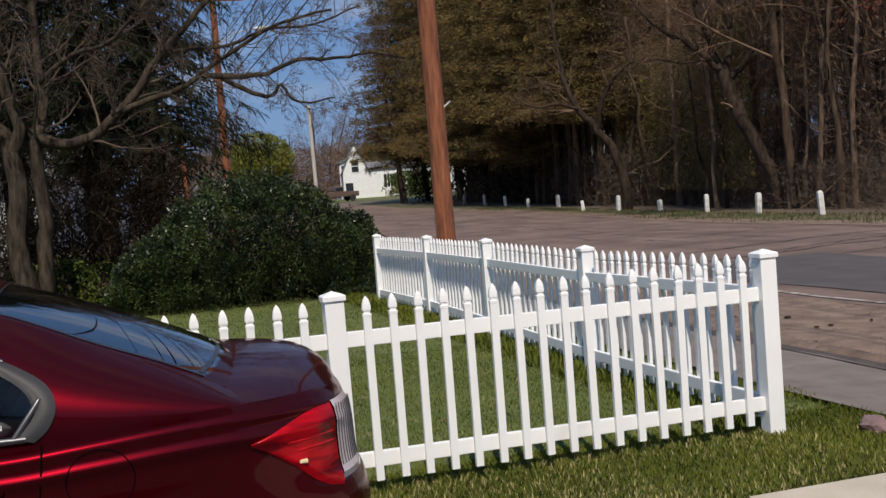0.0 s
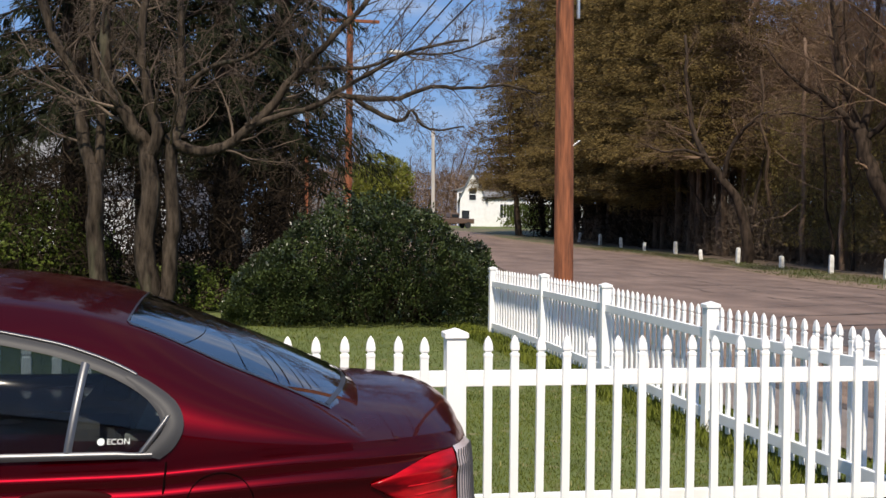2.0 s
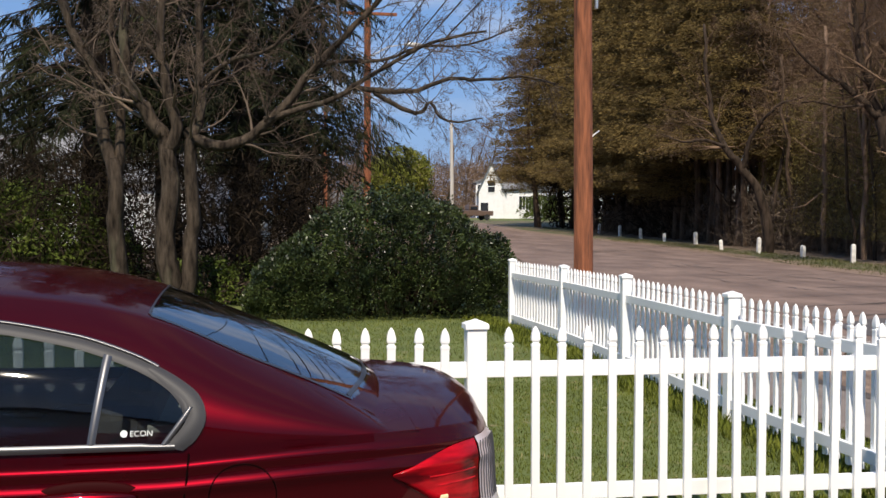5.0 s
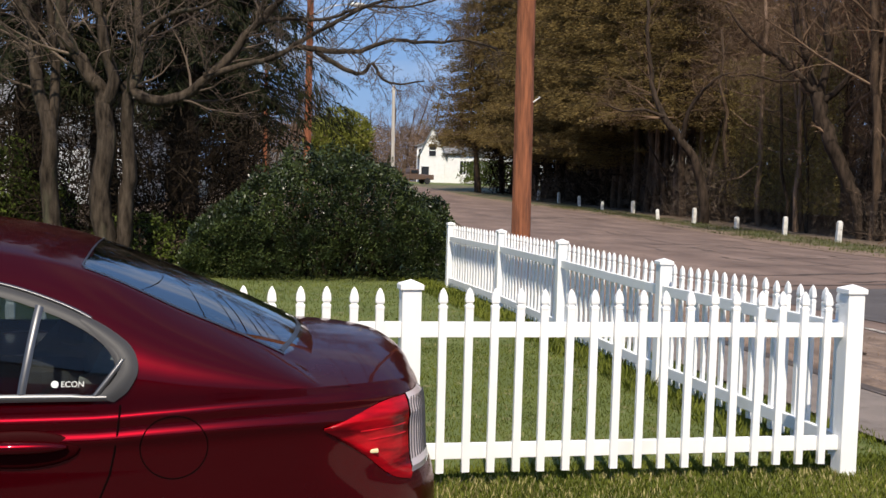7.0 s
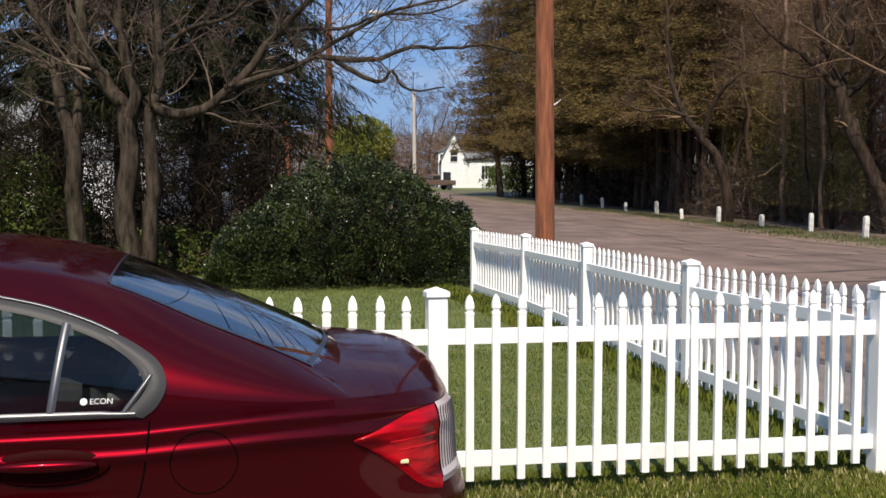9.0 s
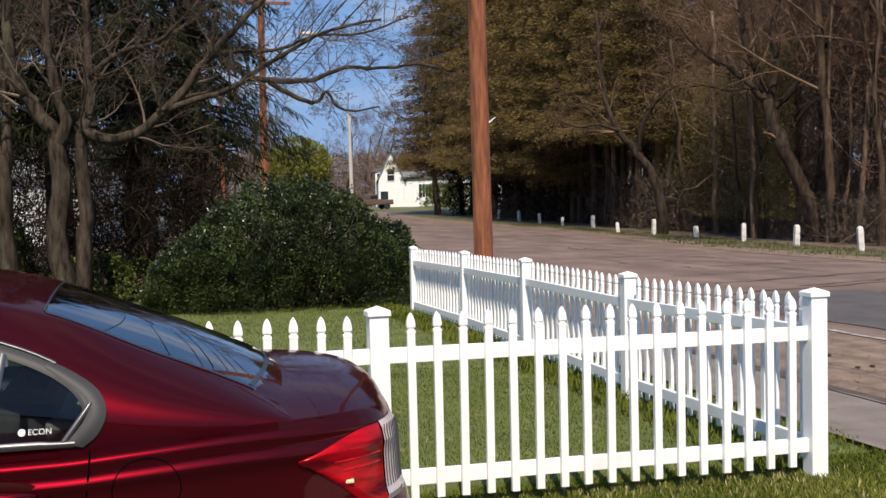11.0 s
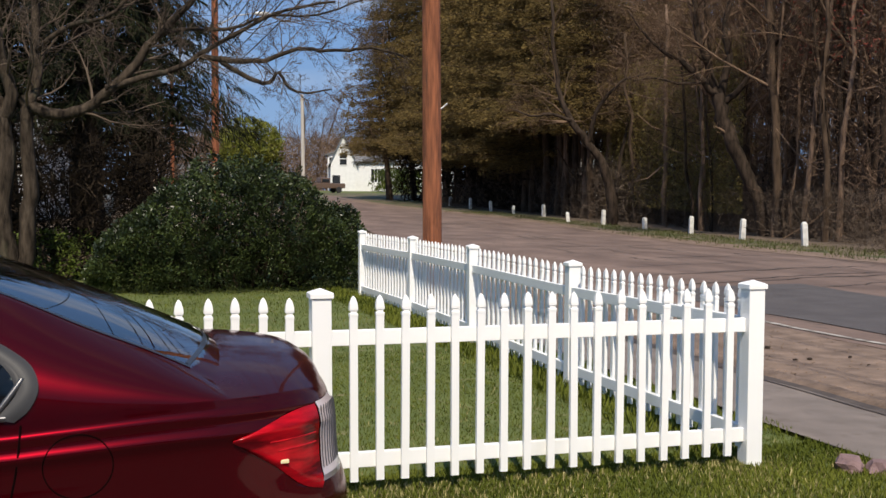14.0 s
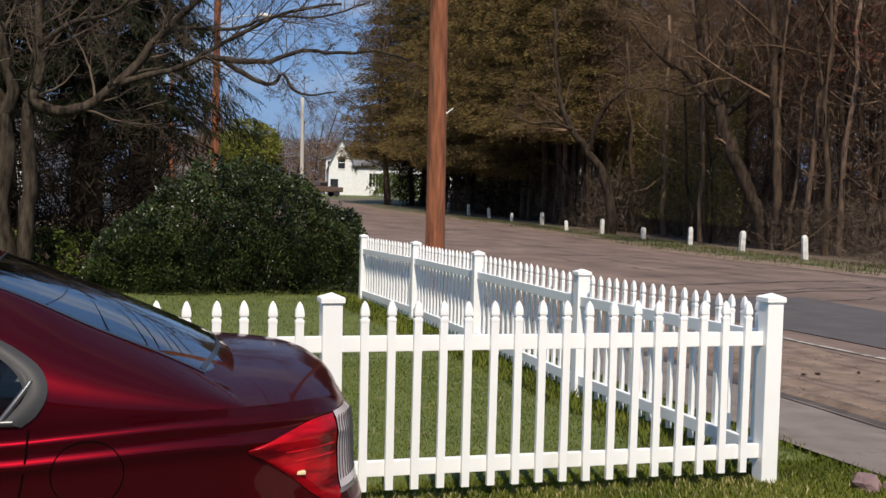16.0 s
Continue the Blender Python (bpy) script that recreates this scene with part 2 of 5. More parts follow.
class Tubes:
    """Gathers tapered tubes and flat leaves into one mesh."""

    def __init__(self):
        self.v, self.f = [], []

    def tube(self, pts, radii, n=6):
        base = len(self.v)
        k = len(pts)
        for i, p in enumerate(pts):
            d = (pts[min(i + 1, k - 1)] - pts[max(i - 1, 0)]).normalized()
            a = d.orthogonal().normalized() if i == 0 else (a - d * a.dot(d)).normalized()
            b = d.cross(a)
            for j in range(n):
                t = 2 * math.pi * j / n
                self.v.append(p + (a * math.cos(t) + b * math.sin(t)) * radii[i])
        for i in range(k - 1):
            for j in range(n):
                q = (j + 1) % n
                self.f.append((base + i * n + j, base + i * n + q, base + (i + 1) * n + q, base + (i + 1) * n + j))
        self.f.append(tuple(base + (k - 1) * n + j for j in range(n)))

    def leaf(self, p, d, side, length, width):
        b = len(self.v)
        self.v += [p, p + d * (length * 0.5) + side * width * 0.5, p + d * length, p + d * (length * 0.5) - side * width * 0.5]
        self.f.append((b, b + 1, b + 2, b + 3))


def rand_dir(rng):
    while True:
        v = Vector((rng.uniform(-1, 1), rng.uniform(-1, 1), rng.uniform(-1, 1)))
        if 0.05 < v.length < 1:
            return v.normalized()


def rise(y):
    """The ground's height: level near the fence, climbing gently far up the road."""
    u = min(max(0.0, y - 35), 110)
    return 0.02 * (u * u / 20 if u < 10 else u - 5)


# ---- the ground, the road and its strips ----
def strip(name, left, right, ys, z, material, label, category, cuts=3, sag=0.0, on_road=False, rough=0.0):
    """A ribbon between two edge curves x(y), following the ground."""
    verts, faces = [], []
    n = cuts + 1
    for y in ys:
        a, b = spline(left, y), spline(right, y)
        for i in range(n):
            u = i / cuts
            x = a + (b - a) * u
            wob = 0.05 * noise.noise(Vector((x * 1.3, y * 0.9, z * 50))) if i in (0, cuts) else 0
            k = (x - spline(NEAR_EDGE, y)) / (spline(FAR_EDGE, y) - spline(NEAR_EDGE, y)) if on_road else 0
            verts.append((x + wob, y, rise(y) + z + 0.05 * math.sin(max(0, min(1, k)) * math.pi) + sag * math.sin(u * math.pi) + 0.004 * noise.noise(Vector((x, y, 3))) + rough * (noise.noise(Vector((x * 3.1, y * 1.6, 8))) + 0.5 * noise.noise(Vector((x * 9, y * 6, 2))))))
    for k in range(len(ys) - 1):
        for i in range(cuts):
            p = k * n + i
            faces.append((p, p + 1, p + n + 1, p + n))
    ob = new(name, mesh_of(name, verts, faces, material, True))
    return tagged(ob, label, category, kind="structure")


def steps(a, b, d):
    k = int(round((b - a) / d))
    return [a + (b - a) * i / k for i in range(k + 1)]


# one sheet of earth to the horizon, finer near the fence
gx = [-900, -500, -250, -120, -70] + steps(-45, 60, 1.5) + [75, 100, 150, 260, 500, 900]
gy = [-700, -300, -120, -60, -30] + steps(-20, 150, 1.5) + [170, 200, 260, 400, 700, 1200]
gv = [(x, y, rise(y) - 0.02 + 0.02 * noise.noise(Vector((x * 0.4, y * 0.4, 0)))) for y in gy for x in gx]
gf = [(j * len(gx) + i, j * len(gx) + i + 1, (j + 1) * len(gx) + i + 1, (j + 1) * len(gx) + i) for j in range(len(gy) - 1) for i in range(len(gx) - 1)]
tagged(new("ground", mesh_of("ground", gv, gf, LITTER, True)), "brown leaf litter and bare spring earth", "ground", kind="structure")

NEAR_EDGE = [(-40, 4.0), (0, 4.0), (12, 4.2), (25, 5.2), (45, 8.2), (65, 9.8), (85, 10.2), (100, 8.5), (113, 0.0), (122, -14)]
FAR_EDGE = [(-40, 13.6), (0, 13.7), (20, 14.2), (27, 14.9), (41, 17.6), (52, 18.3), (64, 17.6), (80, 17.3), (104, 19.3), (113, 17.0), (122, 2)]
ry = steps(-40, 30, 1.0) + steps(32, 122, 2.0)
strip("road", NEAR_EDGE, FAR_EDGE, ry, 0.012, ASPHALT_OLD, "worn pinkish grey asphalt road with cracks", "road", cuts=8, sag=0.05)
strip("road_patch", [(-40, 4.7), (6, 4.75), (9.5, 4.9), (10.5, 6.0)], [(-40, 7.6), (6, 7.5), (8, 7.6), (10.5, 7.9)], steps(-40, 10.5, 0.75), 0.021, ASPHALT_NEW, "darker newer asphalt patch in the road", "road", cuts=4, on_road=True)
strip("edge_line", [(-40, 4.06), (12, 4.26), (20, 4.85)], [(-40, 4.15), (12, 4.35), (20, 4.94)], steps(-40, 20, 0.8), 0.021, PAINT_LINE, "worn white painted edge line", "road marking", cuts=1, on_road=True)
strip("shoulder", [(-1.2, 1.74), (8, 1.95), (18, 2.4), (32, 4.2)], [(-1.2, 4.05), (12, 4.25), (25, 5.25), (32, 6.2)], steps(-1.2, 14, 0.12) + steps(14.5, 32, 0.5), 0.010, DIRT, "sandy dirt road shoulder with debris", "shoulder", cuts=24, rough=0.014)
strip("pavement", [(-1.05, 0.72), (4, 0.74), (12, 0.95), (26, 1.9)], [(-1.05, 1.70), (4, 1.78), (12, 2.0), (26, 3.0)], steps(-1.05, 26, 0.5), 0.022, SIDEWALK, "grey asphalt footpath with a ragged edge", "footpath", cuts=8, rough=0.003)
strip("footpath_edge", [(-1.05, 1.66), (4, 1.74), (12, 1.96), (26, 2.96)], [(-1.05, 1.81), (4, 1.88), (12, 2.11), (26, 3.10)], steps(-1.05, 26, 0.3), 0.029, TAR, "dark broken asphalt edge", "edging", cuts=2, sag=-0.012)
strip("driveway", [(-14, -60), (-1.06, -60)], [(-14, -0.85), (-1.06, -0.85)], steps(-14, -1.06, 0.7), 0.008, ASPHALT_NEW, "dark asphalt driveway", "driveway", cuts=12)
strip("concrete_apron", [(-14, -0.87), (-1.06, -0.87)], [(-14, 4.05), (-1.06, 4.05)], steps(-14, -1.06, 0.7), 0.012, CONCRETE, "weathered sandy concrete apron of the driveway", "driveway", cuts=6)
strip("lawn", [(-1.06, -40), (13, -40), (30, -40)], [(-1.06, 0.70), (4, 0.73), (12, 0.94), (26, 1.88), (30, 2.0)], steps(-1.06, 30, 0.8), -0.002, GRASS_GROUND, "short green lawn with some dry patches", "lawn", cuts=24)
strip("verge", FAR_EDGE, [(-40, 16.5), (20, 16.9), (28, 18.4), (41, 20.5), (55, 22), (80, 24), (104, 40), (122, 45)], steps(-30, 122, 1.5), 0.012, VERGE_GROUND, "rough patchy grass verge beside the road", "verge", cuts=4)
strip("far_lawn", [(70, 18), (104, 19.6), (122, 4), (150, -10)], [(70, 40), (150, 60)], steps(84, 136, 3), 0.010, GRASS_GROUND, "green front lawn before the white house", "lawn", cuts=6)

strip("dirt_ridge", [(-1.05, 1.80), (4, 1.86), (12, 2.08), (26, 3.08)], [(-1.05, 2.02), (4, 2.12), (12, 2.34), (26, 3.36)], steps(-1.05, 26, 0.2), 0.010, DIRT, "low ridge of sandy dirt along the footpath", "dirt", cuts=6, sag=0.05, rough=0.02)
strip("far_dirt", [(y, x - 0.25) for y, x in FAR_EDGE], [(y, x + 1.1) for y, x in FAR_EDGE], steps(-30, 110, 1.2), 0.026, DIRT, "strip of sandy dirt along the road edge", "dirt", cuts=3)
# cracks sealed with tar across the road
rng = random.Random(4)
for k in range(24):
    y0 = rng.uniform(4, 50)
    x0, x1 = spline(NEAR_EDGE, y0) + rng.uniform(0.5, 5), spline(FAR_EDGE, y0) - rng.uniform(0.3, 3)
    pts, w = [], rng.uniform(0.015, 0.05)
    for i in range(15):
        u = i / 14
        pts.append(Vector((x0 + (x1 - x0) * u, y0 + (x1 - x0) * u * rng.uniform(0.2, 0.3) + 0.25 * noise.noise(Vector((u * 5, k, 0))), 0)))
    v, f = [], []
    for i, p in enumerate(pts):
        ww = w * (0.4 + 0.9 * abs(noise.noise(Vector((i * 0.7, k, 5)))) + 0.3)
        u = (p.x - spline(NEAR_EDGE, p.y)) / (spline(FAR_EDGE, p.y) - spline(NEAR_EDGE, p.y))
        z = rise(p.y) + 0.022 + 0.05 * math.sin(max(0, min(1, u)) * math.pi)
        v += [(p.x, p.y - ww, z), (p.x, p.y + ww, z)]
        if i:
            f.append((2 * i - 2, 2 * i, 2 * i + 1, 2 * i - 1))
    tagged(new("tar_crack", mesh_of("tar_crack", v, f, TAR)), "black tar sealing a crack in the road", "road crack", "road cracks", "structure")


# long open cracks and ragged seams running with the road
rng = random.Random(14)
for k in range(44):
    y0, run, u0 = rng.uniform(-3, 55), rng.uniform(1.5, 8), rng.uniform(0.30, 0.97)
    w, drift = rng.uniform(0.012, 0.050), rng.uniform(-0.012, 0.012)
    v, f = [], []
    for i in range(22):
        y = y0 + run * i / 21
        u = u0 + drift * i / 21 * run * 0.4 + 0.020 * noise.noise(Vector((y * 0.9, k, 2))) + 0.008 * noise.noise(Vector((y * 4, k, 6)))
        a, b = spline(NEAR_EDGE, y), spline(FAR_EDGE, y)
        ww = w * (0.15 + 1.6 * abs(noise.noise(Vector((y * 1.3, k, 4))))) * math.sin(math.pi * (i + 0.3) / 21.6) + 0.002
        u = min(u, 0.985)
        z = rise(y) + 0.022 + 0.05 * math.sin(max(0, min(1, u)) * math.pi)
        x = a + (b - a) * u
        v += [(x - ww, y, z), (x + ww, y, z)]
        if i:
            f.append((2 * i - 2, 2 * i - 1, 2 * i + 1, 2 * i))
    tagged(new("road_crack", mesh_of("road_crack", v, f, TAR)), "long ragged dark crack running along the road", "road crack", "road cracks", "structure")


# ---- grass ----
def grass(name, area, count, height, material, label, seed, keep=None):
    r = random.Random(seed)
    t = Tubes()
    while count:
        x, y = r.uniform(area[0], area[1]), r.uniform(area[2], area[3])
        if keep and not keep(x, y, r):
            continue
        count -= 1
        h = height * r.uniform(0.5, 1.25)
        a = r.uniform(0, 6.283)
        d = Vector((math.cos(a) * 0.55, math.sin(a) * 0.55, 1)).normalized()
        s = Vector((-math.sin(a), math.cos(a), 0))
        t.leaf(Vector((x, y, rise(y) - 0.012)), d, s, h, h * 0.11 + 0.0018)
    ob = new(name, mesh_of(name, t.v, t.f, material))
    return tagged(ob, label, "grass", kind="stuff")


def patchy(x, y, r):
    return noise.noise(Vector((x * 1.1, y * 1.1, 7))) + r.uniform(-0.5, 0.5) > 0.0


grass("grass_by_fence", (-3.2, 0.72, -1.04, 0.35), 52000, 0.045, GRASS_BLADE, "green grass along the fence", 1)
grass("dry_grass_by_fence", (-3.0, 0.72, -1.04, 0.1), 6500, 0.05, DRY_BLADE, "dry straw-coloured grass between the green", 2, patchy)
grass("grass_on_lawn", (-6.0, 0.6, 0.3, 5.0), 95000, 0.034, GRASS_BLADE, "short mown lawn grass", 3)
grass("grass_on_far_lawn", (-8.0, 1.0, 5.0, 13.0), 30000, 0.05, GRASS_BLADE, "short mown lawn grass", 5)
grass("dry_grass_on_lawn", (-5.0, 0.6, 0.3, 8.0), 3500, 0.04, DRY_BLADE, "thin dry grass in the lawn", 6, patchy)
grass("tall_grass_at_posts", (-0.25, 0.25, 0.2, 12.0), 7000, 0.10, GRASS_BLADE, "longer grass under the fence", 7)
grass("verge_grass", (14.0, 21, 15, 62), 10000, 0.13, VERGE_BLADE, "rough grass on the far verge", 8, lambda x, y, r: spline(FAR_EDGE, y) < x < spline(FAR_EDGE, y) + 3.5 and noise.noise(Vector((x * 0.9, y * 0.6, 2))) + (x - spline(FAR_EDGE, y)) * 0.22 + r.uniform(-0.25, 0.25) > 0.05)

grass("grass_over_path", (0.60, 0.84, -1.04, 9.0), 3800, 0.06, GRASS_BLADE, "grass creeping over the footpath edge", 21, lambda x, y, r: x < 0.74 + 0.10 * noise.noise(Vector((y * 1.7, 0, 4))))

# ---- rock at the corner, stones and crumbs on the shoulder ----
def stone(name, at, size, material, seed, label, category, group=""):
    r = random.Random(seed)
    bm = bmesh.new()
    bmesh.ops.create_icosphere(bm, subdivisions=2, radius=1)
    for v in bm.verts:
        k = 1 + 0.55 * noise.noise(v.co * 1.5 + Vector((seed, 0, 0))) + 0.22 * noise.noise(v.co * 3.1)
        v.co = Vector((v.co.x * size[0], v.co.y * size[1], max(v.co.z, -0.3) * size[2])) * k
    ob = part(name, bm, material, None)
    ob.matrix_basis = pose(*at, 0, 0, r.uniform(0, 180))
    return tagged(ob, label, category, group)


stone("rock", (0.47, -0.29, 0.02), (0.11, 0.085, 0.065), ROCK, 3, "rough pinkish rock in the grass by the fence corner", "rock", "rocks by the corner")
stone("rock", (0.62, -0.36, 0.015), (0.11, 0.075, 0.05), ROCK, 8, "small pinkish flat rock in the grass", "rock", "rocks by the corner")
rng = random.Random(9)
for k in range(48):
    s = rng.uniform(0.010, 0.042)
    y = rng.uniform(-0.6, 8)
    stone("dirt_clod", (rng.uniform(1.9, 3.8), y, 0.022), (s, s * rng.uniform(0.4, 1), s * 0.4), BARK_DARK if k % 4 else DIRT, k, "dark crumb of earth and bark on the shoulder", "clod", "crumbs on the shoulder")

# loose grit on the shoulder, too small to count
rng = random.Random(19)
gv, gf = [], []
for k in range(2600):
    y = rng.uniform(-0.9, 14)
    x = rng.gauss(2.1, 0.35) if rng.random() < 0.45 else rng.uniform(1.75, 4.0)
    s, b = rng.uniform(0.004, 0.016), len(gv)
    for q in range(4):
        gv.append((x + s * math.cos(q * 1.57 + k), y + s * math.sin(q * 1.57 + k) * rng.uniform(0.5, 1), 0.012))
    gv.append((x, y, 0.012 + s * rng.uniform(0.6, 1.1)))
    gf += [(b, b + 1, b + 4), (b + 1, b + 2, b + 4), (b + 2, b + 3, b + 4), (b + 3, b, b + 4)]
tagged(new("grit", mesh_of("grit", gv, gf, DIRT)), "loose grit and crumbs on the dirt shoulder", "grit", kind="stuff")


# ---- white picket fence: posts, rails and pickets ----
POST_TOP, RAIL_HI, RAIL_LO = 1.044, (0.776, 0.855), (0.141, 0.220)
_bm = box(-0.05, 0.05, -0.05, 0.05, -0.05, POST_TOP, 0.004)
POST_ME = bpy.data.meshes.new("post"); _bm.to_mesh(POST_ME); _bm.free(); POST_ME.materials.append(VINYL)
_q = math.sqrt(2)
CAP_ME = mesh_of("post_cap", *lathe([(0.056 * _q, POST_TOP - 0.022), (0.060 * _q, POST_TOP - 0.019), (0.060 * _q, POST_TOP + 0.004), (0.054 * _q, POST_TOP + 0.009), (0.001, POST_TOP + 0.030)], square=True), VINYL)


def picket_mesh():
    """A square-section picket with a necked, spear-shaped cap."""
    hw, hd = 0.0205, 0.0125
    prof = [(1.0, 0.074), (1.0, 0.928), (1.10, 0.929), (1.10, 0.943), (0.78, 0.947), (0.78, 0.956), (1.06, 0.960), (1.10, 0.972), (0.98, 0.995), (0.64, 1.018), (0.12, 1.034)]
    v, f = [], []
    for k, (s, z) in enumerate(prof):
        d = s if k < 2 else min(s, 1.2)
        for cx, cy in ((-1, -1), (1, -1), (1, 1), (-1, 1)):
            v.append((cx * hw * s, cy * hd * d, z))
    for k in range(len(prof) - 1):
        for i in range(4):
            j = (i + 1) % 4
            f.append((k * 4 + i, k * 4 + j, k * 4 + 4 + j, k * 4 + 4 + i))
    f += [(3, 2, 1, 0), tuple(4 * (len(prof) - 1) + i for i in range(4))]
    return mesh_of("picket", v, f, VINYL)


PICKET_ME = picket_mesh()


FENCE_TURN = -0.989
FENCE_CORNER = pose(-0.001, -0.014, 0, 0, 0, FENCE_TURN)


def fence_run(label, posts, seed, first=True, last=True):
    """A run of panels from post to post; pickets on the right-hand side of the rails."""
    r = random.Random(seed)
    f = thing("picket_fence", label, "fence", FENCE_CORNER @ Vector(posts[0]), FENCE_TURN, "white picket fences")
    here = [Vector(p) - Vector(posts[0]) for p in posts]
    turns = [math.degrees(math.atan2(b.y - a.y, b.x - a.x)) for a, b in zip(here, here[1:])]
    for i, p in enumerate(here):
        if (i == 0 and not first) or (i == len(here) - 1 and not last):
            continue
        o = new("post", POST_ME)
        o.parent = f
        o.matrix_basis = pose(*p, r.uniform(-0.4, 0.4), r.uniform(-0.4, 0.4), turns[min(i, len(turns) - 1)])
        c = new("post_cap", CAP_ME)
        c.parent = o
    for a, b, turn in zip(here, here[1:], turns):
        run = (b - a).length
        tilt = -math.degrees(math.asin((b.z - a.z) / run))
        for lo, hi in (RAIL_HI, RAIL_LO):
            rail = part("rail", box(0.046, run - 0.046, -0.012, 0.026, lo, hi, 0.004), VINYL, f)
            rail.matrix_basis = pose(*a, 0, tilt, turn)
        gap = (run - 0.328) / 16
        for k in range(17):
            q = new("picket", PICKET_ME)
            q.parent = f
            x = 0.164 + gap * k + r.uniform(-0.002, 0.002)
            at = a.lerp(b, x / run) + Vector((math.sin(radians(turn)), -math.cos(radians(turn)), 0)) * 0.0255
            q.matrix_basis = pose(at.x, at.y, at.z + r.uniform(-0.004, 0.003), r.uniform(-0.2, 0.2), r.uniform(-0.35, 0.35), turn)
    return f


fence_run("white vinyl picket fence panel row along the driveway", [(2.5 * i - 12.5, 0, 0) for i in range(6)], 1)
# along the footpath, pickets on the outside; the ground falls a little
fence_run("white vinyl picket fence along the footpath", [(0, 0, 0), (0.065, 2.73, -0.047), (0.121, 5.47, -0.038), (0.203, 8.21, -0.055), (0.143, 10.94, -0.068)], 2, first=False)


# ---- trees ----
EYE = (-3.63, -5.41)


def bearing(deg, dist):
    """A place on the ground, by its bearing (clockwise from +y) and distance from the driveway."""
    a = radians(deg)
    x, y = EYE[0] + dist * math.sin(a), EYE[1] + dist * math.cos(a)
    return Vector((x, y, rise(y)))


def grow(t, rng, p, d, length, radius, level, spec):
    """One branch and, from it, its children."""
    segs = spec["segs"][level]
    pts, rad = [p.copy()], [radius]
    step = length / segs
    q = p.copy()
    for i in range(segs):
        d = (d + rand_dir(rng) * spec["wild"][level] + Vector((0, 0, spec["up"][level]))).normalized()
        q = q + d * step
        pts.append(q.copy())
        rad.append(radius * (1 - (i + 1) / segs * (spec.get("taper", 0.55) if level == 0 else 0.85)))
    t[min(level, 1) if len(t) > 1 else 0].tube(pts, rad, spec["sides"][level])
    if level + 1 >= len(spec["kids"]) + 1 or level >= len(spec["kids"]):
        return
    n = spec["kids"][level]
    for k in range(n):
        u = spec["from"][level] + (1 - spec["from"][level]) * (k + rng.random()) / n
        i = min(int(u * segs), segs - 1)
        base = pts[i].lerp(pts[i + 1], u * segs - i)
        ax = (pts[i + 1] - pts[i]).normalized()
        side = ax.cross(rand_dir(rng)).normalized()
        ang = radians(rng.uniform(*spec["angle"][level]))
        kd = (ax * math.cos(ang) + side * math.sin(ang)).normalized()
        r0 = rad[i] + (rad[i + 1] - rad[i]) * (u * segs - i)
        grow(t, rng, base, kd, length * rng.uniform(*spec["ratio"][level]) * (1.1 - 0.5 * u), max(r0 * rng.uniform(0.32, 0.52), spec["least"]), level + 1, spec)


BARE = dict(segs=[10, 6, 5, 4, 3], wild=[0.10, 0.20, 0.28, 0.32, 0.35], up=[0.05, 0.07, 0.05, 0.03, 0.0], sides=[8, 5, 4, 3, 3], kids=[11, 8, 7, 5], ratio=[(0.35, 0.55), (0.4, 0.6), (0.4, 0.6), (0.4, 0.7)], angle=[(30, 60), (30, 60), (30, 65), (30, 70)], least=0.006)
BARE["from"] = [0.28, 0.2, 0.15, 0.1]


def bare_tree(name, seed, h, r, lean, twig, bark, label, spec=BARE):
    rng = random.Random(seed)
    t = [Tubes(), Tubes()]
    grow(t, rng, Vector((0, 0, -0.2)), Vector((lean[0], lean[1], 1)).normalized(), h, r, 0, spec)
    th = thing(name, label, "tree")
    part("trunk", (t[0].v, t[0].f), bark, th, smooth=True)
    part("crown", (t[1].v, t[1].f), twig, th, "fine bare twigs with red-brown buds", smooth=True)
    return th


